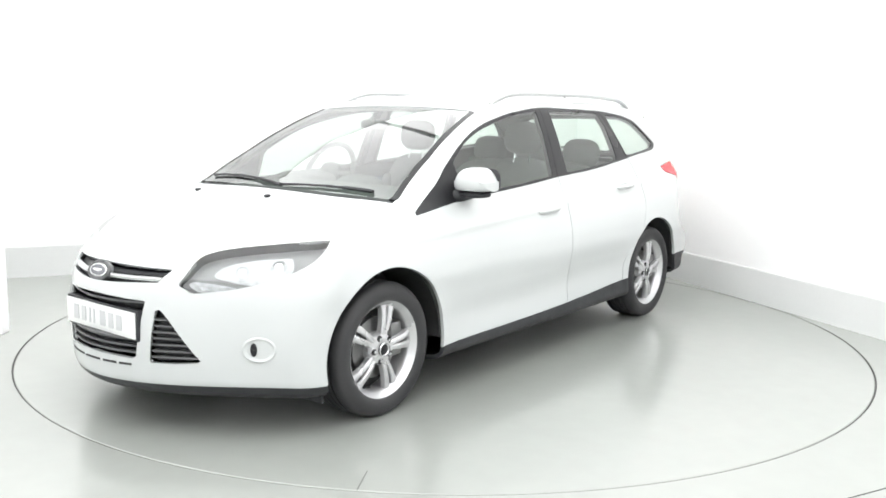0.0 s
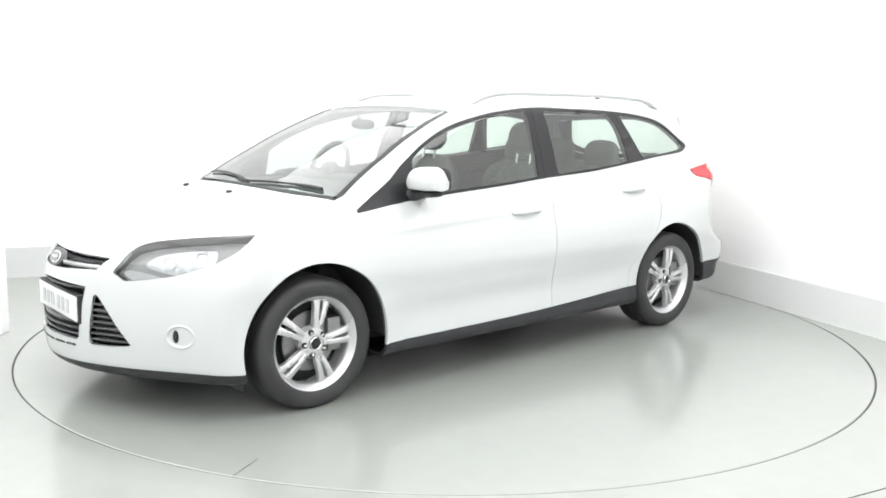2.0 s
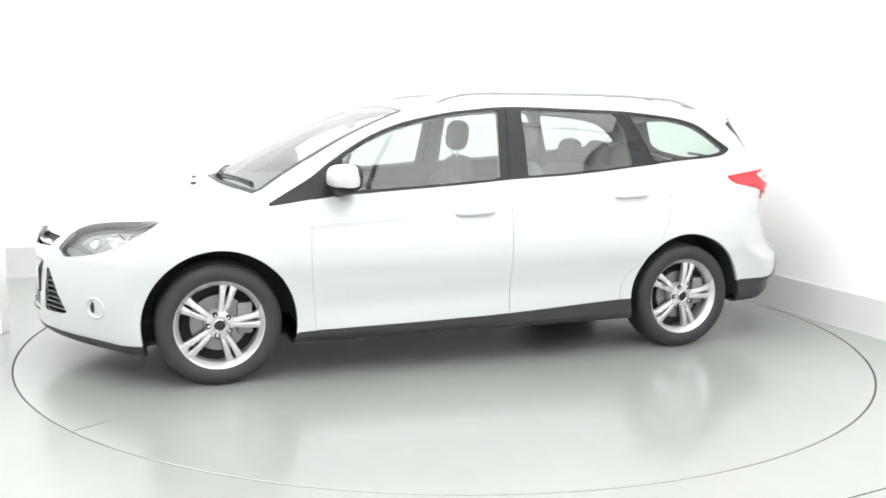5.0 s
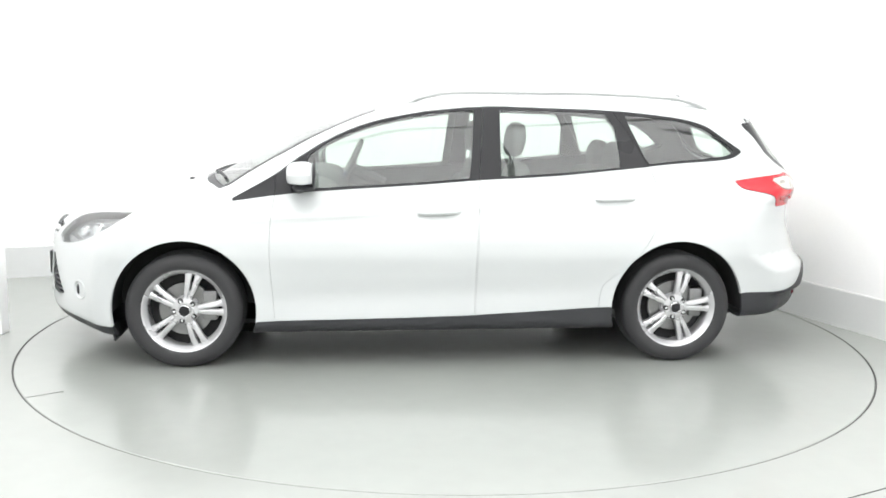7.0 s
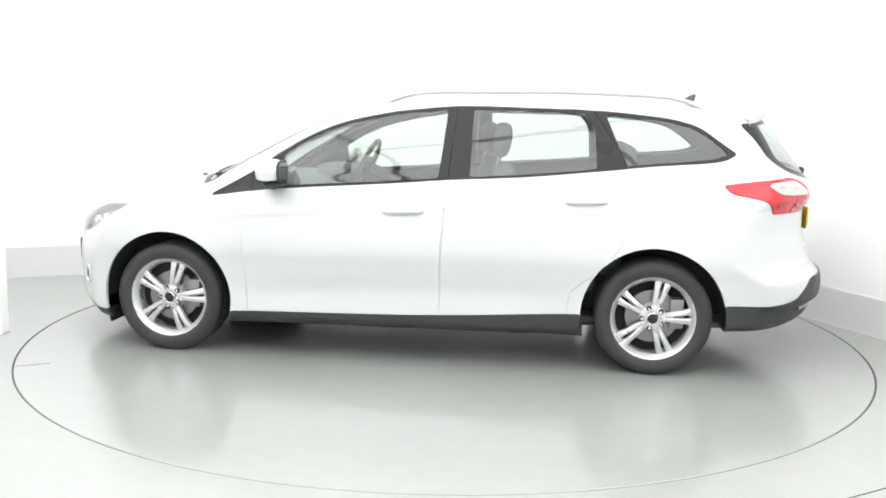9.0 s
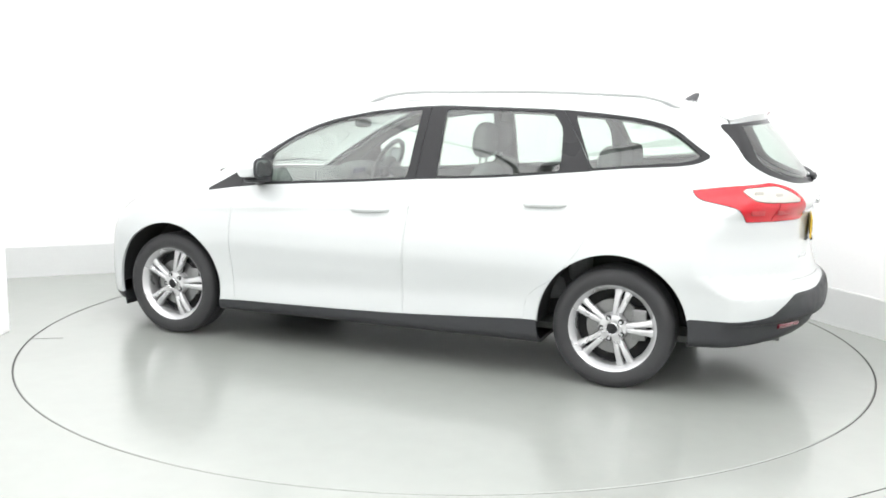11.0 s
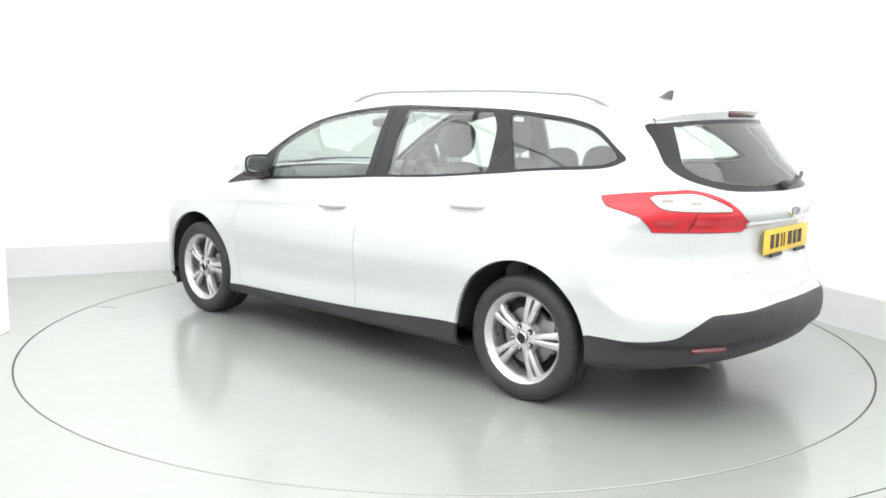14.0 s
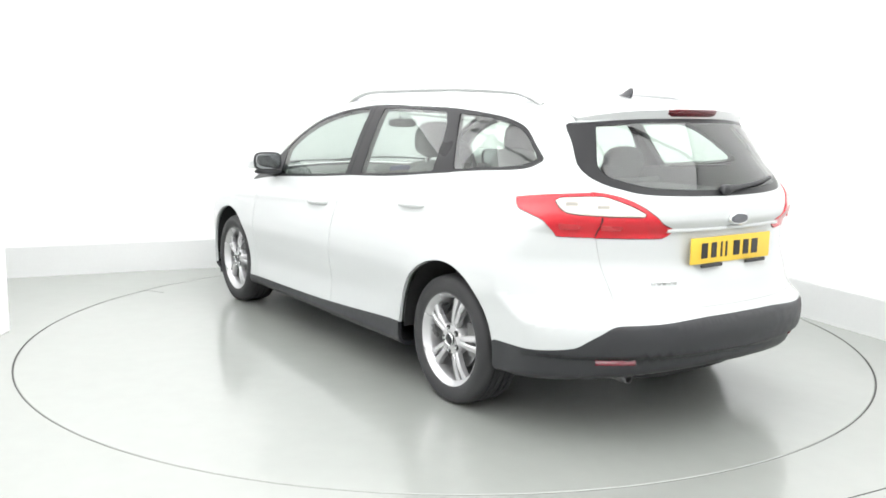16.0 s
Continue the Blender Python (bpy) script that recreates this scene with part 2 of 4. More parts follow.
SEAM = radians(31.0)
build_platform()

# ---------------------------------------------------------------- the car's body as one surface
# The body is where five sheets meet softly: top(x, y), side(x, z), nose(y, z), tail(y, z) and floor(x).
# x runs forward from the middle of the wheelbase, y to the car's left, z up.
def curve(pairs):
    """A smooth monotone line through (a, b) pairs."""
    pairs = sorted(pairs)
    xs, ys = np.array([p[0] for p in pairs], float), np.array([p[1] for p in pairs], float)
    h, d = np.diff(xs), np.diff(ys) / np.diff(xs)
    m = np.zeros_like(xs)
    m[1:-1] = np.where(d[:-1] * d[1:] > 0, 2 * d[:-1] * d[1:] / np.where(d[:-1] + d[1:] == 0, 1, d[:-1] + d[1:]), 0)
    m[0], m[-1] = d[0], d[-1]

    def f(x):
        x = np.asarray(x, float)
        c = np.clip(x, xs[0], xs[-1])
        i = np.clip(np.searchsorted(xs, c) - 1, 0, len(xs) - 2)
        t = (c - xs[i]) / h[i]
        y = (1 + 2 * t) * (1 - t) ** 2 * ys[i] + t * (1 - t) ** 2 * h[i] * m[i] + t * t * (3 - 2 * t) * ys[i + 1] + t * t * (t - 1) * h[i] * m[i + 1]
        return y + np.where(x < xs[0], (x - xs[0]) * m[0], 0) + np.where(x > xs[-1], (x - xs[-1]) * m[-1], 0)
    return f


TOP = curve([(2.5, 0.60), (2.25, 0.685), (2.1, 0.735), (1.9, 0.805), (1.6, 0.885), (1.36, 0.95), (1.24, 0.985), (1.16, 1.022), (0.95, 1.125),
             (0.71, 1.238), (0.45, 1.340), (0.27, 1.396), (0.05, 1.436), (-0.3, 1.462), (-0.8, 1.466), (-1.3, 1.452), (-1.7, 1.426), (-2.1, 1.388)])
WIDE = curve([(2.4, 0.80), (2.0, 0.85), (1.6, 0.882), (1.324, 0.893), (0.9, 0.902), (0.0, 0.903), (-0.9, 0.902), (-1.324, 0.896), (-1.8, 0.878),
              (-2.1, 0.85), (-2.4, 0.80)])
LEAN = curve([(0.05, 0.12), (0.12, 0.07), (0.18, 0.032), (0.24, 0.016), (0.34, 0.018), (0.5, 0.011), (0.6, 0.0), (0.66, 0.004), (0.72, 0.014), (0.80, 0.036),
              (0.88, 0.072), (0.95, 0.108), (1.02, 0.136), (1.2, 0.206), (1.38, 0.292), (1.5, 0.37)])
PINCH = curve([(1.4, 0.08), (0.8, 0.022), (0.2, -0.010), (-0.6, -0.003), (-1.2, 0.02), (-1.7, 0.062), (-2.1, 0.10)])
NOSE = curve([(0.05, 2.08), (0.14, 2.14), (0.19, 2.19), (0.25, 2.218), (0.4, 2.228), (0.5, 2.222), (0.6, 2.208), (0.66, 2.188), (0.72, 2.15), (0.80, 2.06), (0.9, 1.9)])
TAIL = curve([(0.05, -2.05), (0.14, -2.13), (0.22, -2.215), (0.30, -2.262), (0.362, -2.272), (0.388, -2.314), (0.45, -2.322), (0.505, -2.314), (0.54, -2.282), (0.57, -2.262), (0.65, -2.235), (0.77, -2.203), (0.86, -2.203), (0.93, -2.238),
              (0.99, -2.230), (1.05, -2.192), (1.2, -2.080), (1.3, -1.997), (1.345, -1.958), (1.40, -1.915), (1.45, -1.88)])
BELLY = curve([(2.3, 0.172), (1.9, 0.160), (1.5, 0.165), (1.0, 0.185), (-0.9, 0.195), (-1.5, 0.215), (-1.7, 0.252), (-2.0, 0.262), (-2.15, 0.282), (-2.3, 0.315), (-2.4, 0.33)])


def smax(a, b, k):
    h = np.maximum(k - np.abs(a - b), 0) / k
    return np.maximum(a, b) + h * h * k / 4


def half_width(x, z):
    over = np.clip((z - 0.88 + 0.14 * np.clip((x - 0.5) / 0.5, 0, 1)) / 0.4, 0, 1)
    return 0.006 + WIDE(x) - LEAN(z) - PINCH(x) * over


def sweep(x):
    """How far the windscreen bends back towards its sides."""
    return 0.11 + 0.15 * np.clip((x - 0.4) / 0.7, 0, 1)


def shape(x, y, z):
    """Below zero inside the body."""
    y = np.abs(y)
    slope = np.clip((1.5 - x) / 0.3, 0, 1) * np.clip((x + 0.2) / 0.4, 0, 1)
    crown = 0.075 - 0.043 * np.clip((x + 0.3) / 0.5, 0, 1) * np.clip((1.3 - x) / 0.3, 0, 1)
    top = TOP(x + sweep(x) * y * y * slope) - crown * y * y - 0.05 * np.clip((x - 1.2) / 0.5, 0, 1) * y * y
    wide = half_width(x, z)
    # hollow along the lower doors, shoulder crease, swollen arches
    along = np.clip((1.0 - x) / 0.3, 0, 1) * np.clip((x + 1.1) / 0.4, 0, 1)
    wide = wide - 0.010 * along * np.exp(-((z - (0.40 - 0.03 * x)) / 0.075) ** 2)
    wide = wide + 0.008 * np.exp(-((z - (0.845 - 0.055 * x)) / 0.022) ** 2) * np.clip((1.5 - x) / 0.3, 0, 1)
    for ax in (1.318, -1.312):
        wide = wide + 0.004 * np.exp(-((np.hypot(x - ax, z - 0.302) - 0.37) / 0.05) ** 2)
    f = smax(z - top, (y - wide) * 0.95, 0.085)
    nose = (x - (NOSE(z) - 0.87 * y * y + 0.33 * y ** 4)) * 0.8
    low = np.clip((0.60 - z) / 0.10, 0, 1)             # the bumper is squarer than the tailgate
    tail = ((TAIL(z) + (0.317 + 0.15 * np.clip((z - 0.95) / 0.2, 0, 1) - 0.035 * low) * y * y + (0.40 - 0.05 * low) * y ** 4) - x) * 0.85
    f = smax(f, nose, 0.075)
    f = smax(f, tail, 0.045)
    return smax(f, BELLY(x) - z, 0.05)


def on_body(origin, way, reach=2.0):
    """Where rays that start inside leave the body."""
    lo, hi = np.zeros(len(origin)), np.full(len(origin), reach)
    for _ in range(34):
        mid = (lo + hi) / 2
        p = origin + way * mid[:, None]
        inside = shape(p[:, 0], p[:, 1], p[:, 2]) < 0
        lo, hi = np.where(inside, mid, lo), np.where(inside, hi, mid)
    return origin + way * ((lo + hi) / 2)[:, None]


# ---------------------------------------------------------------- lines on the body, in (x, z) seen from the side or (y, z) from the ends
def outline(points, steps=8):
    """A closed smooth line; points with a third number are sharp corners."""
    n, out = len(points), []
    for i in range(n):
        p0, p1, p2, p3 = (points[(i + k) % n] for k in (-1, 0, 1, 2))
        a, b = np.array(p1[:2]), np.array(p2[:2])
        ta = (b - a) if len(p1) > 2 else (b - np.array(p0[:2])) / 2
        tb = (b - a) if len(p2) > 2 else (np.array(p3[:2]) - a) / 2
        for s in range(steps):
            t = s / steps
            out.append((2 * t ** 3 - 3 * t * t + 1) * a + (t ** 3 - 2 * t * t + t) * ta + (3 * t * t - 2 * t ** 3) * b + (t ** 3 - t * t) * tb)
    return np.array(out)


def inside(poly, u, v):
    """Signed distance to a closed line, below zero inside."""
    res = np.full(len(u), 0.5)
    lo, hi = poly.min(0) - 0.1, poly.max(0) + 0.1
    k = np.where((u > lo[0]) & (u < hi[0]) & (v > lo[1]) & (v < hi[1]))[0]
    if len(k) == 0:
        return res
    p = np.stack([u[k], v[k]], 1)
    best, odd = np.full(len(k), 1e9), np.zeros(len(k), bool)
    for a, b in zip(poly, np.roll(poly, -1, 0)):
        e, w = b - a, p - a
        t = np.clip((w @ e) / max(e @ e, 1e-12), 0, 1)
        d = w - t[:, None] * e
        best = np.minimum(best, (d * d).sum(1))
        c = (a[1] > p[:, 1]) != (b[1] > p[:, 1])
        if abs(e[1]) > 1e-12:
            odd ^= c & (p[:, 0] < e[0] * (p[:, 1] - a[1]) / e[1] + a[0])
    res[k] = np.sqrt(best) * np.where(odd, -1, 1)
    return res


OPENING = outline([(1.105, 0.876, 1), (0.86, 1.013), (0.757, 1.088), (0.57, 1.204), (0.376, 1.286), (0.15, 1.338), (-0.02, 1.363), (-0.29, 1.386),
                   (-0.62, 1.381), (-1.0, 1.371), (-1.3, 1.345), (-1.45, 1.320), (-1.55, 1.285), (-1.65, 1.215), (-1.738, 1.155, 1), (-1.63, 1.112),
                   (-1.33, 1.087), (-1.02, 1.056), (-0.64, 1.019), (-0.25, 0.996), (0.11, 0.967), (0.55, 0.938), (0.75, 0.923), (1.03, 0.884)])
GLASS_FRONT = outline([(0.675, 0.948, 1), (0.685, 1.112, 1), (0.55, 1.198), (0.37, 1.271), (0.15, 1.323), (-0.02, 1.349), (-0.206, 1.366, 1), (-0.174, 1.004, 1), (0.2, 0.975)])
GLASS_REAR = outline([(-0.350, 1.368, 1), (-0.344, 1.015, 1), (-0.65, 1.034), (-1.008, 1.067, 1), (-0.995, 1.25), (-0.972, 1.31), (-0.935, 1.358, 1), (-0.62, 1.366)])
GLASS_QUARTER = outline([(-1.050, 1.350, 1), (-1.165, 1.085, 1), (-1.33, 1.102), (-1.6, 1.128), (-1.688, 1.157, 1), (-1.636, 1.204), (-1.54, 1.270), (-1.435, 1.307), (-1.28, 1.332)])
TAILLAMP = outline([(-1.655, 0.998, 1), (-1.80, 1.018), (-1.947, 1.033), (-2.025, 1.036), (-2.112, 1.003), (-2.168, 0.945), (-2.178, 0.892, 1), (-2.152, 0.849, 1), (-2.03, 0.852),
                    (-1.912, 0.853, 1), (-1.895, 0.895), (-1.868, 0.920), (-1.79, 0.938), (-1.70, 0.957)])
TAILCLEAR = outline([(-1.878, 1.010, 1), (-2.012, 1.021), (-2.062, 1.011), (-2.117, 0.982), (-2.160, 0.944, 1), (-2.062, 0.946), (-1.973, 0.953), (-1.930, 0.970)])
HEADLAMP = outline([(2.062, 0.650), (2.0, 0.720), (1.925, 0.762), (1.80, 0.789), (1.575, 0.816, 1), (1.672, 0.754), (1.797, 0.685), (1.905, 0.640), (2.03, 0.612), (2.054, 0.628)])
LAMPBOWL = outline([(1.975, 0.690), (1.921, 0.734), (1.825, 0.760), (1.728, 0.770, 1), (1.790, 0.696), (1.880, 0.652), (1.945, 0.664)])
LAMPFRONT = outline([(2.047, 0.650), (2.025, 0.660), (1.973, 0.650), (1.915, 0.632, 1), (2.02, 0.616)])
REARGLASS = outline([(0.562, 1.314, 1), (0.32, 1.334), (0.0, 1.340), (-0.32, 1.334), (-0.562, 1.314, 1), (-0.58, 1.26), (-0.607, 1.17), (-0.612, 1.125), (-0.588, 1.085), (-0.53, 1.055),
                     (-0.40, 1.029), (0.0, 1.022), (0.40, 1.029), (0.53, 1.055), (0.588, 1.085), (0.612, 1.125), (0.607, 1.17), (0.58, 1.26)])
REARCLEAR = outline([(0.485, 1.306, 1), (0.30, 1.318), (0.0, 1.322), (-0.30, 1.318), (-0.485, 1.306, 1), (-0.51, 1.25), (-0.545, 1.16), (-0.55, 1.13), (-0.53, 1.098), (-0.46, 1.072),
                     (-0.35, 1.055), (0.0, 1.046), (0.35, 1.055), (0.46, 1.072), (0.53, 1.098), (0.55, 1.13), (0.545, 1.16), (0.51, 1.25)])
GRILLE_TOP = outline([(0.352, 0.700, 1), (0.32, 0.648, 1), (0.0, 0.634), (-0.32, 0.648, 1), (-0.352, 0.700, 1), (0.0, 0.706)])
GRILLE_MAIN = outline([(0.283, 0.572, 1), (0.245, 0.328, 1), (0.0, 0.335), (-0.245, 0.328, 1), (-0.283, 0.572, 1), (0.0, 0.585)])
GRILLE_SIDE = outline([(0.326, 0.550, 1), (0.37, 0.51), (0.494, 0.328, 1), (0.40, 0.318), (0.302, 0.317, 1)])
DOOR_FRONT = outline([(0.855, 0.925, 1), (0.872, 0.80), (0.880, 0.62), (0.868, 0.42), (0.852, 0.20, 1), (-0.198, 0.20, 1), (-0.204, 0.614), (-0.226, 0.99), (-0.26, 1.41, 1), (0.3, 1.42, 1), (0.86, 1.10, 1)])
DOOR_REAR = outline([(-0.204, 0.20, 1), (-0.21, 0.614), (-0.232, 0.99), (-0.266, 1.41, 1), (-0.96, 1.41, 1), (-1.10, 1.20), (-1.175, 1.055), (-1.212, 0.915), (-1.178, 0.745), (-1.05, 0.56),
                     (-0.93, 0.47), (-0.885, 0.40), (-0.872, 0.20, 1)])
BUMPER_LINE = curve([(0.0, 0.532), (0.19, 0.530), (0.455, 0.515), (0.6, 0.511), (0.69, 0.460), (0.75, 0.414), (0.83, 0.398), (0.92, 0.386)])
SILL_LINE = curve([(-0.92, 0.319), (0.0, 0.272), (0.95, 0.254)])
ARCHES = (1.322, -1.318)


def edge_of_side(x, y, z):
    return np.abs(y) - half_width(x, z)


def pillar(x):
    return 0.040 + 0.012 * np.clip((1.0 - x) / 0.75, 0, 1)


def swept(x, y):
    return x + 0.26 * y * y * np.clip((1.5 - x) / 0.3, 0, 1) * np.clip((x + 0.2) / 0.4, 0, 1)


def side_of(poly, least=0.3):
    return lambda x, y, z: np.maximum(inside(poly, x, z), least - np.abs(y))


def front_of(poly, mirror=False):
    return lambda x, y, z: np.maximum(inside(poly, np.abs(y) if mirror else y, z), 1.6 - x)


def rear_of(poly):
    return lambda x, y, z: np.maximum(inside(poly, y, z), x + 1.6)


MASKS = {
    "head_lamp": side_of(HEADLAMP, 0.2),
    "arch": lambda x, y, z: np.maximum(np.minimum(np.hypot(x - ARCHES[0], z - 0.308), np.hypot(x - ARCHES[1], z - 0.308)) - 0.371, 0.60 - np.abs(y)),
    "opening": side_of(OPENING),
    "glass_front": side_of(GLASS_FRONT),
    "glass_rear": side_of(GLASS_REAR),
    "glass_quarter": side_of(GLASS_QUARTER),
    "windscreen": lambda x, y, z: np.maximum.reduce([swept(x, y) - 1.255, 0.325 - x, edge_of_side(x, y, z) + pillar(x)]),
    "frit": lambda x, y, z: np.maximum.reduce([swept(x, y) - 1.255, 0.325 - x, edge_of_side(x, y, z) + pillar(x) + 0.024]),
    "cowl": lambda x, y, z: np.maximum.reduce([swept(x, y) - 1.292, 1.20 - swept(x, y), edge_of_side(x, y, z) + pillar(x) + 0.004]),
    "rear_glass": rear_of(REARGLASS),
    "rear_clear": rear_of(REARCLEAR),
    "tail_lamp": side_of(TAILLAMP, 0.2),
    "tail_clear": side_of(TAILCLEAR, 0.2),
    "lamp_bowl": side_of(LAMPBOWL, 0.2),
    "lamp_front": side_of(LAMPFRONT, 0.2),
    "grille_top": front_of(GRILLE_TOP),
    "grille_main": front_of(GRILLE_MAIN),
    "grille_side": front_of(GRILLE_SIDE, True),
    "rear_bumper_low": lambda x, y, z: np.maximum(z - BUMPER_LINE(np.abs(y)), x + 1.45),
    "sill": lambda x, y, z: np.maximum(z - SILL_LINE(x), np.abs(x) - 1.3),
    "front_lip": lambda x, y, z: np.maximum(z - 0.226, 1.35 - x),
    "door_front": side_of(DOOR_FRONT, 0.5),
    "door_rear": side_of(DOOR_REAR, 0.5),
    "bonnet": lambda x, y, z: np.maximum.reduce([np.abs(y) - (0.71 - 0.10 * np.clip(x - 1.2, 0, 2) ** 1.5), 1.292 - swept(x, y), 0.728 - z, 1.0 - x]),
    "front_bumper": lambda x, y, z: np.maximum.reduce([z - 0.728 + 0.10 * np.clip((2.0 - x) / 0.4, 0, 1) , 1.3 - x]),
    "tailgate": lambda x, y, z: np.maximum.reduce([x + 1.70, np.abs(y) - 0.62 + 0.05 * np.clip((0.85 - z) / 0.3, 0, 1), 0.565 - z, z - 1.385]),
}


def body_grid():
    down = np.linspace(-0.80 * np.pi, -0.20 * np.pi, 36, endpoint=False)
    up = np.linspace(-0.20 * np.pi, 1.20 * np.pi, 300, endpoint=False)
    ring = np.concatenate([up, down])
    ends = np.linspace(0.02, np.pi / 2, 112)[:-1]
    rows = [((1.40, 0, 0.52), f, 1) for f in ends] + [((x, 0, 0.52 + (1.40 - x) / 2.85 * 0.26), np.pi / 2, 1) for x in np.linspace(1.40, -1.45, 236)] + [((-1.45, 0, 0.78), f, -1) for f in ends[::-1]]
    o = np.array([r[0] for r in rows])[:, None, :].repeat(len(ring), 1)
    f = np.array([r[1] for r in rows])[:, None]
    s = np.array([r[2] for r in rows])[:, None]
    way = np.stack([s * np.cos(f) + 0 * ring, np.sin(f) * np.cos(ring), np.sin(f) * np.sin(ring)], 2)
    return on_body(o.reshape(-1, 3), way.reshape(-1, 3)), len(rows), len(ring)


def cut_body():
    """Lay the grid on the body, draw its edges onto every line, and sort its triangles."""
    V, nu, nv = body_grid()
    idx = np.arange(nu * nv).reshape(nu, nv)
    nxt = np.roll(idx, -1, 1)
    E = np.concatenate([np.stack([idx.ravel(), nxt.ravel()], 1), np.stack([idx[:-1].ravel(), idx[1:].ravel()], 1)])
    locked = np.zeros(len(V), bool)
    for g in MASKS.values():
        val = g(V[:, 0], V[:, 1], V[:, 2])
        a, b = E[:, 0], E[:, 1]
        k = np.where((val[a] * val[b] < 0) & (np.abs(val[a]) < 0.1) & (np.abs(val[b]) < 0.1))[0]
        a, b = a[k], b[k]
        t = val[a] / (val[a] - val[b])
        # the free end that is nearer goes to the line
        who = np.where(t < 0.5, a, b)
        other = np.where(t < 0.5, b, a)
        swap = locked[who] & ~locked[other]
        who, other = np.where(swap, other, who), np.where(swap, who, other)
        goal = V[a] + (V[b] - V[a]) * t[:, None]
        dist = np.linalg.norm(goal - V[who], axis=1)
        order = np.argsort(-dist)
        ok = ~locked[who[order]]
        order = order[ok]
        V[who[order]] = goal[order]
        locked[who[order]] = True
    vals = {n: g(V[:, 0], V[:, 1], V[:, 2]) for n, g in MASKS.items()}
    for v in vals.values():
        v[np.abs(v) < 6e-4] = 0
    a, b, c, d = idx[:-1].ravel(), idx[1:].ravel(), nxt[1:].ravel(), nxt[:-1].ravel()
    cost1, cost2 = np.zeros(len(a)), np.zeros(len(a))
    for v in vals.values():
        cost1 += v[a] * v[c] < 0
        cost2 += v[b] * v[d] < 0
    first = cost1 <= cost2
    tris = np.concatenate([np.where(first[:, None], np.stack([a, b, c], 1), np.stack([a, b, d], 1)), np.where(first[:, None], np.stack([a, c, d], 1), np.stack([b, c, d], 1))])
    for row in (idx[0], idx[-1]):                       # close the two ends of the grid
        V = np.concatenate([V, V[row].mean(0)[None]])
        tris = np.concatenate([tris, np.stack([row, np.roll(row, -1), np.full(nv, len(V) - 1)], 1)])
        for n in vals:
            vals[n] = np.append(vals[n], vals[n][row].mean())
    within = {n: v[tris].mean(1) < 0 for n, v in vals.items()}
    e = 1e-4
    N = np.stack([shape(*(V + e * np.eye(3)[i]).T) - shape(*(V - e * np.eye(3)[i]).T) for i in range(3)], 1)
    N /= np.linalg.norm(N, axis=1)[:, None] + 1e-12
    # outward winding
    p = V[tris]
    flip = (np.cross(p[:, 1] - p[:, 0], p[:, 2] - p[:, 0]) * N[tris].sum(1)).sum(1) < 0
    tris[flip] = tris[flip][:, ::-1]
    return V, N, tris, within


BODY_V, BODY_N, BODY_T, IN = cut_body()
TRI_C = BODY_V[BODY_T].mean(1)
LEFT, RIGHT = TRI_C[:, 1] > 0, TRI_C[:, 1] < 0


def panel(name, pick, mat, parent, label="", sink=0.0, skirt=0.018, gap=0.0, dip=0.0):
    """The picked triangles as a sheet with turned-in edges. sink: how far it lies below the body's skin."""
    t = BODY_T[pick]
    used, t = np.unique(t, return_inverse=True)
    t = t.reshape(-1, 3)
    v, n = BODY_V[used].copy(), BODY_N[used].copy()
    v -= n * sink
    e = np.concatenate([t[:, [0, 1]], t[:, [1, 2]], t[:, [2, 0]]])
    key = np.sort(e, 1)
    _, first, count = np.unique(key, axis=0, return_index=True, return_counts=True)
    rim = e[first[count == 1]]
    if gap or dip:
        edge = np.unique(rim)
        isrim = np.zeros(len(v), bool)
        isrim[edge] = True
        pull, num = np.zeros_like(v), np.zeros(len(v))
        for i, j in ((0, 1), (1, 2), (2, 0), (1, 0), (2, 1), (0, 2)):
            k = isrim[t[:, i]] & ~isrim[t[:, j]]
            np.add.at(pull, t[k, i], v[t[k, j]] - v[t[k, i]])
            np.add.at(num, t[k, i], 1)
        pull /= np.linalg.norm(pull, axis=1)[:, None] + 1e-9
        v = v + pull * gap * (isrim & (num > 0))[:, None] - n * dip * isrim[:, None]
    faces, nn = [tuple(f) for f in t], [tuple(q) for q in n]
    if skirt and len(rim):
        base = len(v)
        lower = v[rim.ravel()] - n[rim.ravel()] * skirt
        upper = v[rim.ravel()]
        side = np.cross(v[rim[:, 1]] - v[rim[:, 0]], n[rim[:, 0]])
        side /= np.linalg.norm(side, axis=1)[:, None] + 1e-9
        v = np.concatenate([v, upper, lower])
        m = len(rim) * 2
        nn += [tuple(q) for q in side.repeat(2, 0)] * 2
        faces += [(base + 2 * i + 1, base + 2 * i, base + m + 2 * i, base + m + 2 * i + 1) for i in range(len(rim))]
    ob = mesh(name, v, faces, mat, parent, label)
    ob.data.normals_split_custom_set_from_vertices(nn)
    return ob


def main_piece(pick):
    """The largest connected part of the picked triangles."""
    ids = np.where(pick)[0]
    root = {}

    def find(v):
        while root.setdefault(v, v) != v:
            v = root[v]
        return v
    for i in ids:
        a, b, c = (int(v) for v in BODY_T[i])
        for v in (b, c):
            root[find(v)] = find(a)
    tops = [find(int(BODY_T[i][0])) for i in ids]
    best = max(sorted(set(tops)), key=tops.count)
    out = np.zeros(len(BODY_T), bool)
    out[[i for i, k in zip(ids, tops) if k == best]] = True
    return out


def leave(origin, way, reach=2.0):
    p = on_body(np.array([origin], float), np.array([way], float), reach)[0]
    return [float(c) for c in p]


def skin_y(x, z):
    return leave((x, 0.0, z), (0, 1, 0))[1]


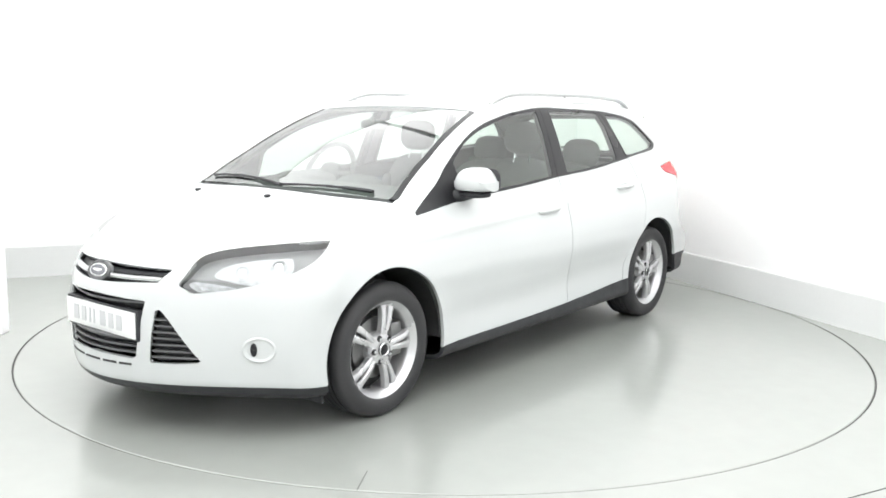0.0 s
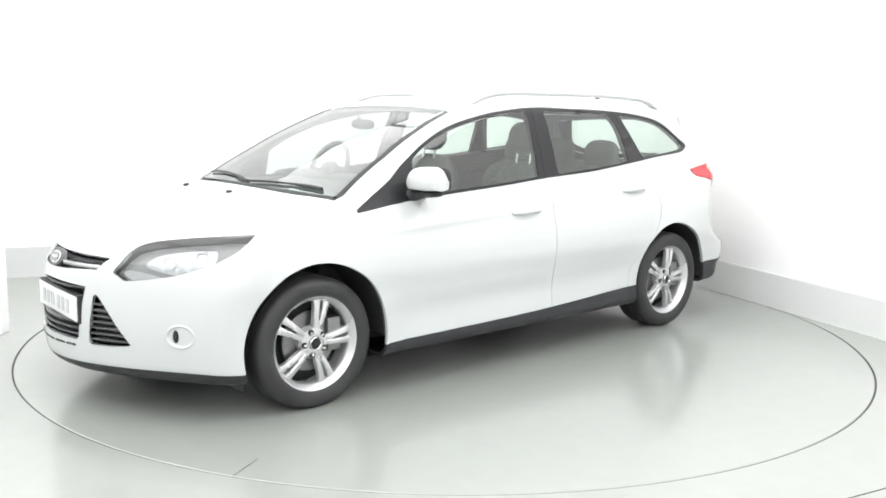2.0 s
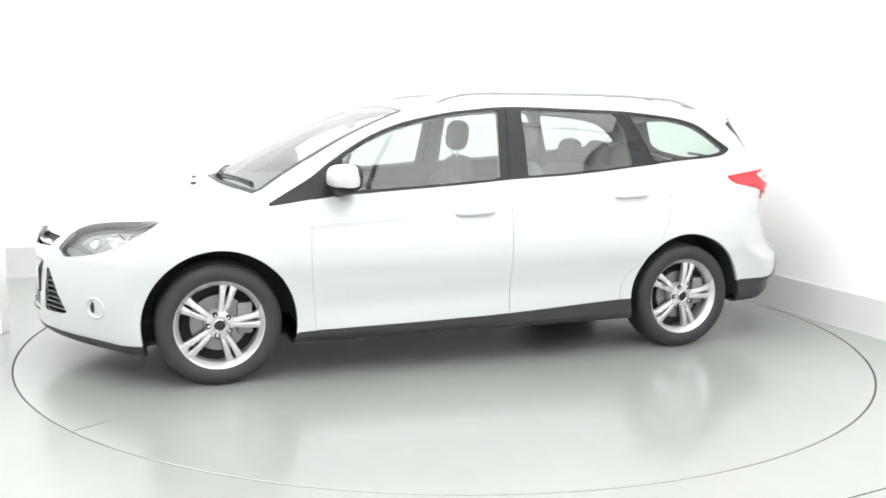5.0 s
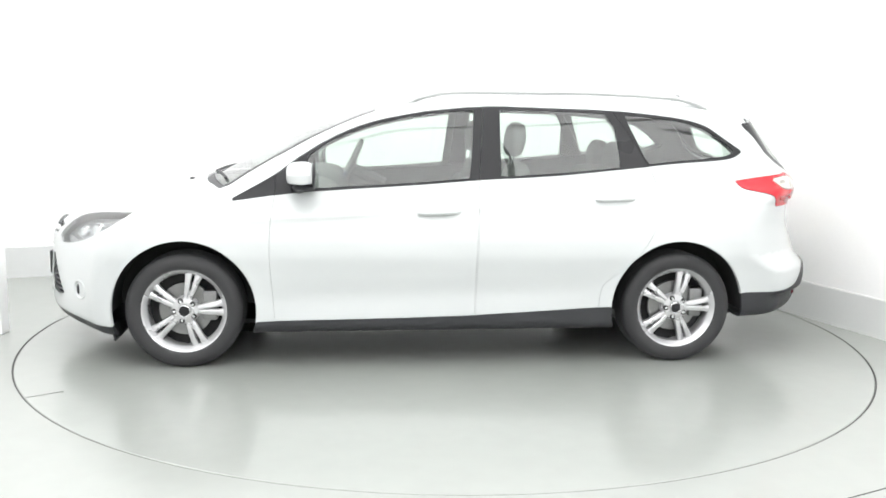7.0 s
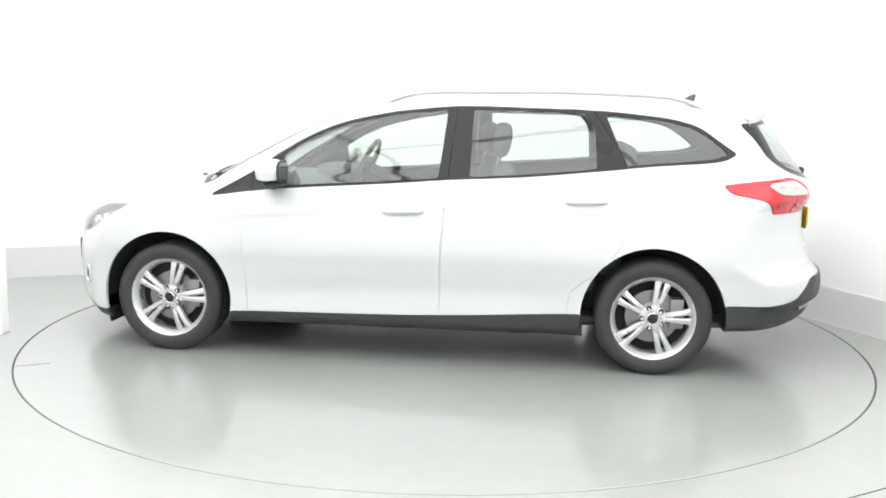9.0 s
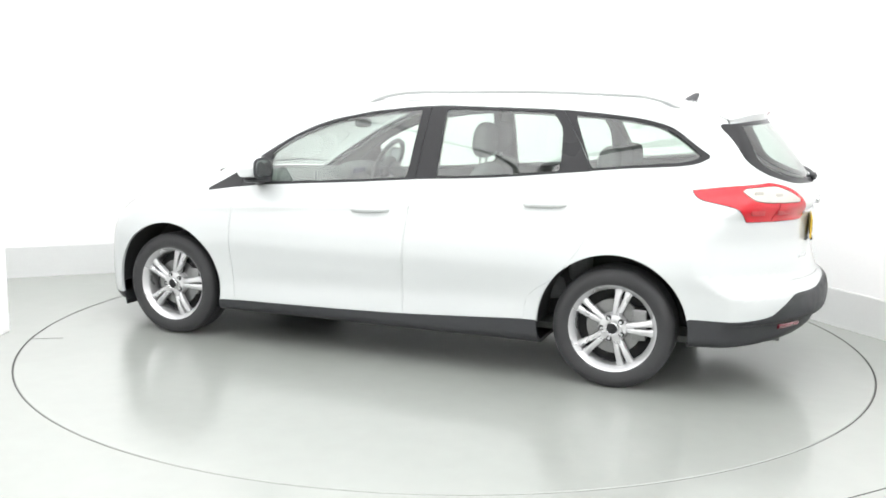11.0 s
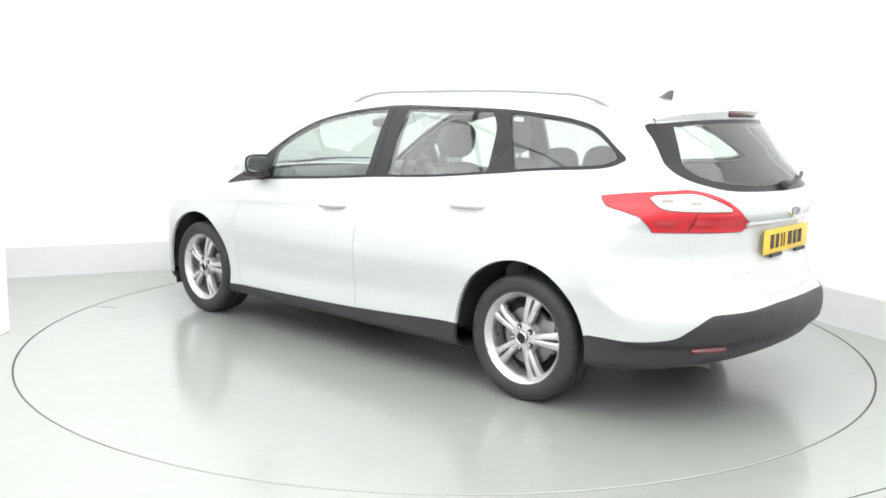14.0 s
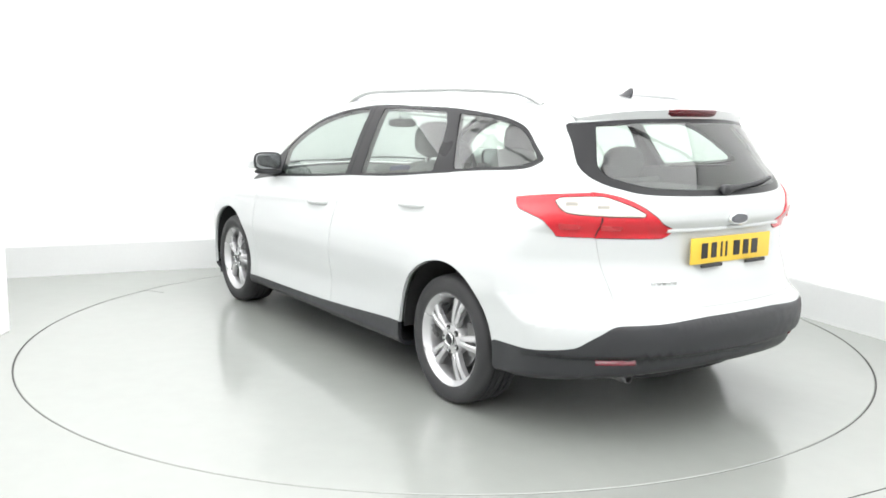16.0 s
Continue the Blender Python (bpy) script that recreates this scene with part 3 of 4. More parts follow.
def skin_z(x, y):
    return leave((x, y, 0.6), (0, 0, 1))[2]


def skin_front(y, z):
    return leave((1.2, y, z), (1, 0, 0))[0]


def skin_rear(y, z):
    return leave((-1.2, y, z), (-1, 0, 0))[0]


# ---------------------------------------------------------------- the car
car = tagged(new("estate_car"), "white five-door estate car with black trim on a turning platform", "car")


def build_shell():
    none = ~(IN["arch"] | IN["opening"] | IN["windscreen"] | IN["rear_glass"] | IN["tail_lamp"] | IN["head_lamp"] | IN["grille_top"] | IN["grille_main"] | IN["grille_side"]
             | IN["rear_bumper_low"] | IN["sill"] | IN["front_lip"] | IN["cowl"])
    below = TRI_C[:, 2] < 0.212
    paint = none & ~below
    bonnet = paint & IN["bonnet"]
    bumper = paint & IN["front_bumper"] & ~bonnet
    gate = paint & IN["tailgate"] & ~IN["front_bumper"]
    left = paint & ~bonnet & ~bumper & ~gate
    panel("bonnet", bonnet, M_PAINT, car, "", gap=0.0012, dip=0.0012)
    panel("front_bumper", bumper, M_PAINT, car)
    tailgate = panel("tailgate", gate, M_PAINT, car, "", gap=0.0012, dip=0.0012)
    doors = {}
    for sidename, s in (("left", LEFT), ("right", RIGHT)):
        for kind in ("front", "rear"):
            doors[sidename, kind] = panel(kind + "_door", left & IN["door_" + kind] & s, M_PAINT, car, "", gap=0.0016, dip=0.0016)
    shell = left & ~IN["door_front"] & ~IN["door_rear"]
    panel("body_shell", shell, M_PAINT, car)
    rest = ~IN["arch"]
    for half in (TRI_C[:, 0] > 0, TRI_C[:, 0] <= 0):
        panel("underbody", below & none & half, M_UNDER, car, "dark underbody", skirt=0)
    panel("front_lip", IN["front_lip"] & rest & ~IN["grille_main"], M_BLACK, car, "black plastic front lip")
    panel("rear_bumper_lower", IN["rear_bumper_low"] & rest, M_BLACK, car, "black textured lower rear bumper", sink=-0.002)
    panel("cowl_panel", main_piece(IN["cowl"] & ~IN["windscreen"] & ~IN["opening"] & ~IN["bonnet"]), M_BLACK, car, "black scuttle panel", sink=0.012)
    for s in (LEFT, RIGHT):
        panel("sill", IN["sill"] & rest & s, M_BLACK, car, "black plastic sill", sink=-0.002)
        surround = IN["opening"] & ~IN["glass_front"] & ~IN["glass_rear"] & ~IN["glass_quarter"] & s
        panel("front_window_frame", surround & IN["door_front"], M_TRIM, car, "black front door window frame", sink=0.003, skirt=0.03, gap=0.002, dip=0.002)
        panel("rear_window_frame", surround & ~IN["door_front"] & (IN["door_rear"] | (np.abs(TRI_C[:, 0] + 0.24) < 0.1)), M_TRIM, car, "black rear door window frame", sink=0.003, skirt=0.03, gap=0.002, dip=0.002)
        for ahead in (True, False):
            name = "mirror_corner" if ahead else "quarter_window_frame"
            panel(name, surround & ~IN["door_front"] & ~IN["door_rear"] & ((TRI_C[:, 0] > 0.5) if ahead else (TRI_C[:, 0] < -0.5)), M_TRIM, car, "black corner panel" if ahead else "black quarter window frame", sink=0.003, skirt=0.03)
        panel("front_side_window", IN["glass_front"] & s, M_GLASS, car, "tinted glass", sink=0.007, skirt=0)
        panel("rear_side_window", IN["glass_rear"] & s, M_GLASS, car, "tinted glass", sink=0.007, skirt=0)
        panel("quarter_window", IN["glass_quarter"] & s, M_GLASS, car, "tinted glass", sink=0.007, skirt=0)
    screen = IN["windscreen"].copy()
    for s in (LEFT, RIGHT):
        seal = main_piece(IN["windscreen"] & ~IN["frit"] & s)
        screen &= ~seal
        panel("windscreen_seal", seal, M_TRIM, car, "black windscreen edge", sink=0.001, skirt=0.01)
    panel("windscreen", screen, M_WINDSCREEN, car, "windscreen glass", sink=0.004, skirt=0)
    panel("rear_window_edge", IN["rear_glass"] & ~IN["rear_clear"], M_TRIM, car, "black printed edge of the rear glass", sink=0.003, skirt=0.01)
    panel("rear_window", IN["rear_clear"], M_GLASS, car, "tinted rear glass", sink=0.003, skirt=0)
    # cabin lining under the skin
    solid = (none | IN["tail_lamp"]) & (TRI_C[:, 2] > 0.3) & (TRI_C[:, 0] < 1.17) & (TRI_C[:, 0] > -2.3)
    panel("cabin_lining", solid & (TRI_C[:, 2] < 1.36), M_LINING, car, "grey cabin lining", sink=0.03, skirt=0)
    panel("roof_lining", solid & (TRI_C[:, 2] >= 1.36), M_HEADLINER, car, "pale roof lining", sink=0.03, skirt=0)
    return tailgate, doors


TAILGATE, DOORS = build_shell()


def build_lamps():
    for s, sign in ((LEFT, 1), (RIGHT, -1)):
        red = IN["tail_lamp"] & ~IN["tail_clear"] & s
        lamp = panel("tail_lamp", red & ~IN["tailgate"], M_RED, car, "red tail lamp with a pale upper lens", sink=-0.003, gap=0.004, skirt=0.006)
        panel("gate_lamp", red & IN["tailgate"], M_RED, TAILGATE, "red tail lamp on the tailgate", sink=-0.003, gap=0.004, skirt=0.006)
        panel("lamp_seal", IN["tail_lamp"] & s, M_TRIM, lamp, "dark lamp seal", sink=0.001, skirt=0.01)
        panel("reversing_lens", IN["tail_clear"] & IN["tail_lamp"] & s, M_CLEARLAMP, lamp, "pale clear lens", sink=-0.003, gap=0.001, skirt=0.006)
        lens = panel("headlamp", IN["head_lamp"] & s, M_LENS, car, "swept-back headlamp with a clear lens", sink=0.001, skirt=0)
        panel("lamp_housing", IN["head_lamp"] & s, M_LAMPBOX, lens, "grey lamp housing", sink=0.045, skirt=-0.041)
        bowl = panel("reflector_bowl", IN["lamp_bowl"] & IN["head_lamp"] & s, M_BOWL, lens, "bright reflector", sink=0.034, skirt=0.008)
        panel("indicator_lens", IN["lamp_front"] & IN["head_lamp"] & s, M_BOWL, lens, "pale indicator", sink=0.03, skirt=0.008)
        for x, z, r in ((1.80, 0.716, 0.034), (1.90, 0.695, 0.028)):
            y = skin_y(x, z)
            n = Vector((0.62, 0.75, 0.22)).normalized()
            m = Matrix.Translation(Vector((x, y, z)) - n * 0.032) @ n.to_track_quat("Y", "Z").to_matrix().to_4x4()
            if sign < 0:
                m = Matrix.Diagonal((1, -1, 1, 1)) @ m
            bm = bmesh.new()
            lathe(bm, [(0.001, 0.012), (r * 0.6, 0.010), (r * 0.85, 0.002), (r * 0.9, 0.012), (r, 0.012), (r * 1.05, -0.004)], 28, m)
            part("projector", bm, M_CHROME, lens, "chrome projector", smooth=True)


build_lamps()


def build_grilles():
    for nm, key, deep in (("upper_grille", "grille_top", 0.03), ("main_grille", "grille_main", 0.075)):
        panel(nm, IN[key], M_BLACK, car, "black grille", sink=deep, skirt=0.004 - deep)
    for s in (LEFT, RIGHT):
        panel("side_grille", IN["grille_side"] & s, M_BLACK, car, "black triangular side grille", sink=0.04, skirt=-0.036)


build_grilles()


def build_wheel():
    """A wheel whose outer face looks along +y, centred on its hub."""
    wheel = new("wheel")
    SPOKE = 3.5                       # turn of the first spoke, in degrees
    R, r = 0.305, 0.218
    bm = bmesh.new()
    prof = [(r - 0.004, 0.094), (r + 0.004, 0.101), (r + 0.02, 0.108), (r + 0.045, 0.112), (R - 0.03, 0.108), (R - 0.012, 0.099), (R - 0.004, 0.086), (R, 0.068)]
    for g in (0.05, 0.018, -0.018, -0.05):
        prof += [(R, g + 0.005), (R - 0.007, g + 0.004), (R - 0.007, g - 0.004), (R, g - 0.005)]
    prof += [(R, -0.07), (R - 0.006, -0.09), (R - 0.03, -0.106), (r + 0.03, -0.11), (r, -0.10)]
    lathe(bm, prof, 96)
    part("tyre", bm, M_TYRE, wheel, "black rubber tyre", smooth=True, sharp=40)
    bm = bmesh.new()
    lathe(bm, [(r - 0.014, -0.10), (r - 0.027, 0.040), (r - 0.025, 0.066), (r - 0.020, 0.074), (r - 0.010, 0.084), (r - 0.004, 0.096), (r + 0.002, 0.099), (r + 0.004, 0.095), (r + 0.003, 0.085)], 96)
    # five split spokes: slim twin bars that part towards the rim
    for k in range(5):
        a = radians(SPOKE + 72 * k)
        for s in (-1, 1):
            stations = []
            for q in range(10):
                t = q / 9
                rad = 0.052 + t * 0.147
                mid = s * (0.0098 + 0.0170 * t ** 1.1)
                wid = 0.0118 + 0.0052 * t + 0.008 * max(0, t - 0.85) / 0.15
                out = 0.079 + 0.010 * math.sin(math.pi * min(1, t * 0.9)) - 0.010 * t
                sec = []
                for w, h in ((-wid, -0.030), (-wid * 0.9, -0.005), (-wid * 0.5, 0.0), (wid * 0.5, -0.001), (wid * 0.9, -0.006), (wid, -0.030)):
                    x, y = rad, mid + w * (1 if s > 0 else -1)
                    sec.append(bm.verts.new((-(x * math.cos(a) - y * math.sin(a)), out + h, x * math.sin(a) + y * math.cos(a))))
                stations.append(sec)
            for p, q in zip(stations, stations[1:]):
                for i in range(6):
                    bm.faces.new((p[i], p[(i + 1) % 6], q[(i + 1) % 6], q[i]))
            bm.faces.new(stations[0])
            bm.faces.new(stations[-1])
        # web between the bars near the hub
        m = Matrix.Rotation(a, 4, "Y") @ pose(-0.083, 0.062, 0)
        box(bm, (0.045, 0.03, 0.020), m, 0.003)
    lathe(bm, [(0.026, 0.083), (0.034, 0.087), (0.046, 0.086), (0.066, 0.080), (0.073, 0.070), (0.074, 0.03)], 60)
    part("rim", bm, M_ALLOY, wheel, "silver five-spoke alloy rim", smooth=True, sharp=38)
    bm = bmesh.new()
    lathe(bm, [(0.001, 0.097), (0.020, 0.096), (0.026, 0.093), (0.028, 0.082)], 32)
    cap = part("centre_cap", bm, M_TRIM, wheel, "dark centre cap", smooth=True)
    bm = bmesh.new()
    lathe(bm, [(0.0245, 0.0925), (0.027, 0.0955), (0.030, 0.0925)], 32)
    part("cap_ring", bm, M_CHROME, cap, "silver ring", smooth=True)
    for k in range(5):
        a = radians(SPOKE + 36 + 72 * k)
        bm = bmesh.new()
        m = Matrix.Translation((-0.054 * math.cos(a), 0, 0.054 * math.sin(a)))
        lathe(bm, [(0.001, 0.092), (0.007, 0.0915), (0.0085, 0.088), (0.0085, 0.078)], 6, m)
        part("wheel_nut", bm, M_CHROME, wheel, "steel nut", smooth=True)
        # dark ring on the hub plate, painted as the shade of a recess
        bm = bmesh.new()
        lathe(bm, [(0.008, 0.0855), (0.0135, 0.0865), (0.0150, 0.080)], 20, m)
        part("nut_pocket_shade", bm, M_UNDER, wheel, "dark ring standing for shade in the nut pocket", smooth=True)
    bm = bmesh.new()
    lathe(bm, [(0.07, 0.032), (0.139, 0.032), (0.139, 0.012), (0.07, 0.012)], 64, closed=True)
    lathe(bm, [(0.001, 0.046), (0.068, 0.046), (0.072, 0.044), (0.072, 0.0)], 40)
    part("brake_disc", bm, M_DISCMETAL, wheel, "steel brake disc", smooth=True)
    bm = bmesh.new()
    box(bm, (0.075, 0.07, 0.16), pose(-0.125, 0.02, 0.02), 0.014)
    part("brake_caliper", bm, M_DISCMETAL, wheel, "grey brake caliper", smooth=True)
    bm = bmesh.new()
    lathe(bm, [(0.001, -0.02), (r - 0.014, -0.02), (r - 0.014, -0.10)], 48)
    part("brake_backplate", bm, M_UNDER, wheel, "dark backplate", smooth=True)
    return wheel


def build_wheels():
    w = build_wheel()
    w.parent = car
    w.matrix_basis = pose(1.324, 0.757, 0.304)
    w["label"] = "silver alloy wheel with a black tyre"
    copy_thing(w, pose(-1.324, 0.757, 0.304))
    copy_thing(w, pose(1.324, -0.757, 0.304, 0, 0, 180))
    copy_thing(w, pose(-1.324, -0.757, 0.304, 0, 0, 180))
    for x in ARCHES:
        for s in (1, -1):
            bm = bmesh.new()
            prof = [(0.04, 0.60), (0.378, 0.60), (0.378, 0.855), (0.372, 0.862)]
            rows = []
            for i in range(41):
                a = math.pi * (-0.015 + 1.03 * i / 40)
                rows.append([bm.verts.new((x + q * math.cos(a), s * h, 0.308 + q * math.sin(a))) for q, h in prof])
            for p, q in zip(rows, rows[1:]):
                for j in range(len(prof) - 1):
                    bm.faces.new((p[j], p[j + 1], q[j + 1], q[j]))
            part("arch_liner", bm, M_UNDER, car, "dark wheel arch liner", smooth=True)


build_wheels()


# ---------------------------------------------------------------- fittings on the body
def build_mirrors():
    for s in (1, -1):
        flip = Matrix.Diagonal((1, s, 1, 1))
        bm = bmesh.new()
        blob(bm, (0.715, 0.892, 1.026), (0.150, 0.205, 0.128), 3.0, flip, 28, 16)
        for v in bm.verts:                       # flat back, drooping inner end, tapered nose
            if v.co.x < 0.655:
                v.co.x = 0.655 - (0.655 - v.co.x) * 0.1
            v.co.x += 0.12 * (0.892 - abs(v.co.y))
            v.co.z -= 0.06 * max(0, v.co.x - 0.70)
            if v.co.z < 0.982:
                v.co.z = 0.982 - (0.982 - v.co.z) * 0.25
            v.co.z -= 0.9 * max(0.0, abs(abs(v.co.y) - 0.885) - 0.03) ** 2 / 0.08 * (v.co.z > 1.03)
        shell = part("door_mirror", bm, M_PAINT, car, "white door mirror", smooth=True, sharp=60)
        bm = bmesh.new()
        blob(bm, (0.700, 0.868, 0.958), (0.120, 0.170, 0.034), 3.0, flip, 20, 8)
        tube(bm, [flip @ Vector(p) for p in ((0.735, 0.77, 0.942), (0.725, 0.82, 0.95), (0.71, 0.87, 0.962))], [0.036, 0.028, 0.024], 12)
        part("mirror_foot", bm, M_BLACK, shell, "black mirror foot", smooth=True)
        bm = bmesh.new()
        blob(bm, (0.648, 0.892, 1.026), (0.016, 0.190, 0.118), 3.4, flip, 24, 10)
        part("mirror_rim", bm, M_BLACK, shell, "black mirror rim", smooth=True)
        bm = bmesh.new()
        blob(bm, (0.640, 0.892, 1.026), (0.006, 0.165, 0.096), 3.4, flip, 24, 10)
        part("mirror_glass", bm, M_MIRROR, shell, "mirror glass", smooth=True)


def build_rails():
    for s in (1, -1):
        xs = np.linspace(0.16, -1.56, 30)
        pts = []
        for i, x in enumerate(xs):
            t = i / 29
            y = 0.572 - 0.02 * abs(t - 0.4) - 0.035 * t
            lift = 0.042 * min(1, t / 0.12, (1 - t) / 0.10) ** 0.6
            pts.append((x, s * y, skin_z(x, y) + lift - 0.006))
        bm = bmesh.new()
        tube(bm, pts, 0.013, 10)
        part("roof_rail", bm, M_RAIL, car, "slim silver roof rail", smooth=True)


def build_handles():
    for s, side in ((1, "left"), (-1, "right")):
        for kind, x0, x1, z0, z1 in (("front", 0.108, -0.110, 0.824, 0.832), ("rear", -0.850, -1.066, 0.897, 0.905)):
            bm = bmesh.new()
            pts = []
            for i in range(13):
                t = i / 12
                x, z = x0 + (x1 - x0) * t, z0 + (z1 - z0) * t
                pts.append((x, s * (skin_y(x, z) + 0.021 * math.sin(math.pi * t) ** 0.45 - 0.004), z))
            tube(bm, pts, [0.010] + [0.0145] * 11 + [0.010], 10)
            door = DOORS[side, kind]
            part("door_handle", bm, M_PAINT, door, "white door handle", smooth=True)
            bm = bmesh.new()
            xm, zm = (x0 + x1) / 2, (z0 + z1) / 2
            blob(bm, (xm, s * (skin_y(xm, zm) - 0.002), zm), (0.15, 0.008, 0.052), 2.4)
            part("handle_cup", bm, M_PAINT, door, "", smooth=True)


def bars(plate, centre, along, up, out, width, height, mat, cells):
    """Plain bars where the characters stand."""
    for u, w in cells:
        bm = bmesh.new()
        m = Matrix((along, up, out)).transposed().to_4x4()
        m.translation = centre + along * (u * width) + out * 0.006
        box(bm, (w * width, height * 0.58, 0.003), m, 0.001, 1)
        part("character_bar", bm, mat, plate, "plain bar")


def oval(name, centre, along, up, out, a, b, mat, parent, label, thick=0.008, inner=0.0):
    bm = bmesh.new()
    n = 40
    m = Matrix((along, out, up)).transposed().to_4x4()
    m.translation = centre
    prof = [(inner, thick * 0.6), (0.75, thick * 0.9), (0.9, thick), (1.0, thick * 0.6), (1.02, -thick)]
    rows = []
    for i in range(n):
        t = 2 * math.pi * i / n
        rows.append([bm.verts.new(m @ Vector((a * r * math.cos(t), h, b * r * math.sin(t)))) for r, h in prof])
    for i in range(n):
        p, q = rows[i], rows[(i + 1) % n]
        for j in range(len(prof) - 1):
            bm.faces.new((p[j], p[j + 1], q[j + 1], q[j]))
    return part(name, bm, mat, parent, label, smooth=True)


CELLS = [(-0.345, 0.075), (-0.23, 0.065), (-0.135, 0.022), (-0.075, 0.022), (0.055, 0.08), (0.175, 0.07), (0.29, 0.08)]


def build_plates():
    X, Y, Z = Vector((1, 0, 0)), Vector((0, 1, 0)), Vector((0, 0, 1))
    bm = bmesh.new()
    box(bm, (0.008, 0.52, 0.111), pose(2.182, 0, 0.468), 0.003)
    front = part("front_plate", bm, M_PLATEW, car, "white plate with faint grey bars", smooth=True)
    bars(front, Vector((2.182, 0, 0.468)), Y, Z, X, 0.52, 0.111, M_GREYINK, CELLS)
    bm = bmesh.new()
    box(bm, (0.03, 0.54, 0.13), pose(2.162, 0, 0.468), 0.006)
    part("plate_holder", bm, M_BLACK, front, "black plate holder")
    bm = bmesh.new()
    box(bm, (0.008, 0.52, 0.111), pose(-2.212, 0, 0.795), 0.003)
    rear = part("rear_plate", bm, M_PLATEY, car, "yellow plate with dark bars", smooth=True)
    bars(rear, Vector((-2.212, 0, 0.795)), -Y, Z, -X, 0.52, 0.111, M_INK, CELLS)
    for y in (0.13, -0.16):
        bm = bmesh.new()
        box(bm, (0.012, 0.13, 0.016), pose(-2.218, y, 0.731), 0.003)
        part("plate_clip", bm, M_BLACK, rear, "dark strip under the plate")
    # tailgate step above the plate
    bm = bmesh.new()
    tube(bm, [(skin_rear(abs(y), 0.884) - 0.004, y, 0.884) for y in np.linspace(-0.36, 0.36, 25)], 0.009, 8)
    part("plate_ledge", bm, M_PAINT, TAILGATE, "", smooth=True)
    # badges
    c = Vector((skin_front(0, 0.668) - 0.006, 0, 0.668))
    n, up = Vector((0.9, 0, 0.43)).normalized(), Vector((-0.43, 0, 0.9)).normalized()
    b = oval("front_badge", c, Y, up, n, 0.082, 0.046, M_BADGE_RIM, car, "silver-rimmed oval badge", 0.010)
    oval("badge_face", c + n * 0.007, Y, up, n, 0.062, 0.029, M_CHROME, b, "silver oval", 0.005)
    oval("badge_field", c + n * 0.0105, Y, up, n, 0.054, 0.023, M_BADGE_FIELD, b, "grey enamel", 0.004)
    oval("badge_script", c + n * 0.014, Y, up, n, 0.034, 0.007, M_CHROME, b, "silver bar", 0.003)
    c = Vector((skin_rear(0, 0.925) - 0.002, 0, 0.925))
    b = oval("rear_badge", c, -Y, Z, -X, 0.064, 0.027, M_CHROME, car, "silver-rimmed oval badge", 0.008)
    oval("badge_field", c - X * 0.005, -Y, Z, -X, 0.055, 0.020, M_BLUE, b, "dark enamel", 0.006)
    for y, w in ((0.418, 0.02), (0.395, 0.018), (0.372, 0.018), (0.350, 0.018), (0.327, 0.02)):
        bm = bmesh.new()
        box(bm, (0.006, w, 0.016), pose(skin_rear(y, 0.668) - 0.001, y, 0.668, 0, 0, -22), 0.001, 1)
        part("script_bar", bm, M_CHROME, TAILGATE, "small silver script bar")


def strip(y0, y1, z0, z1, back, height, depth, steps=15):
    """A slat across the nose that follows its curve."""
    bm = bmesh.new()
    rows = []
    for i in range(steps):
        t = i / (steps - 1)
        y, z = y0 + (y1 - y0) * t, z0 + (z1 - z0) * t
        x = skin_front(abs(y), z) - back
        rows.append([bm.verts.new((x + dx, y, z + dz)) for dx, dz in ((0, -height * 0.3), (0.002, 0), (0, height * 0.5), (-depth, height * 0.6), (-depth, -height * 0.5))])
    for p, q in zip(rows, rows[1:]):
        for j in range(5):
            bm.faces.new((p[j], p[(j + 1) % 5], q[(j + 1) % 5], q[j]))
    bm.faces.new(rows[0])
    bm.faces.new(rows[-1])
    return bm


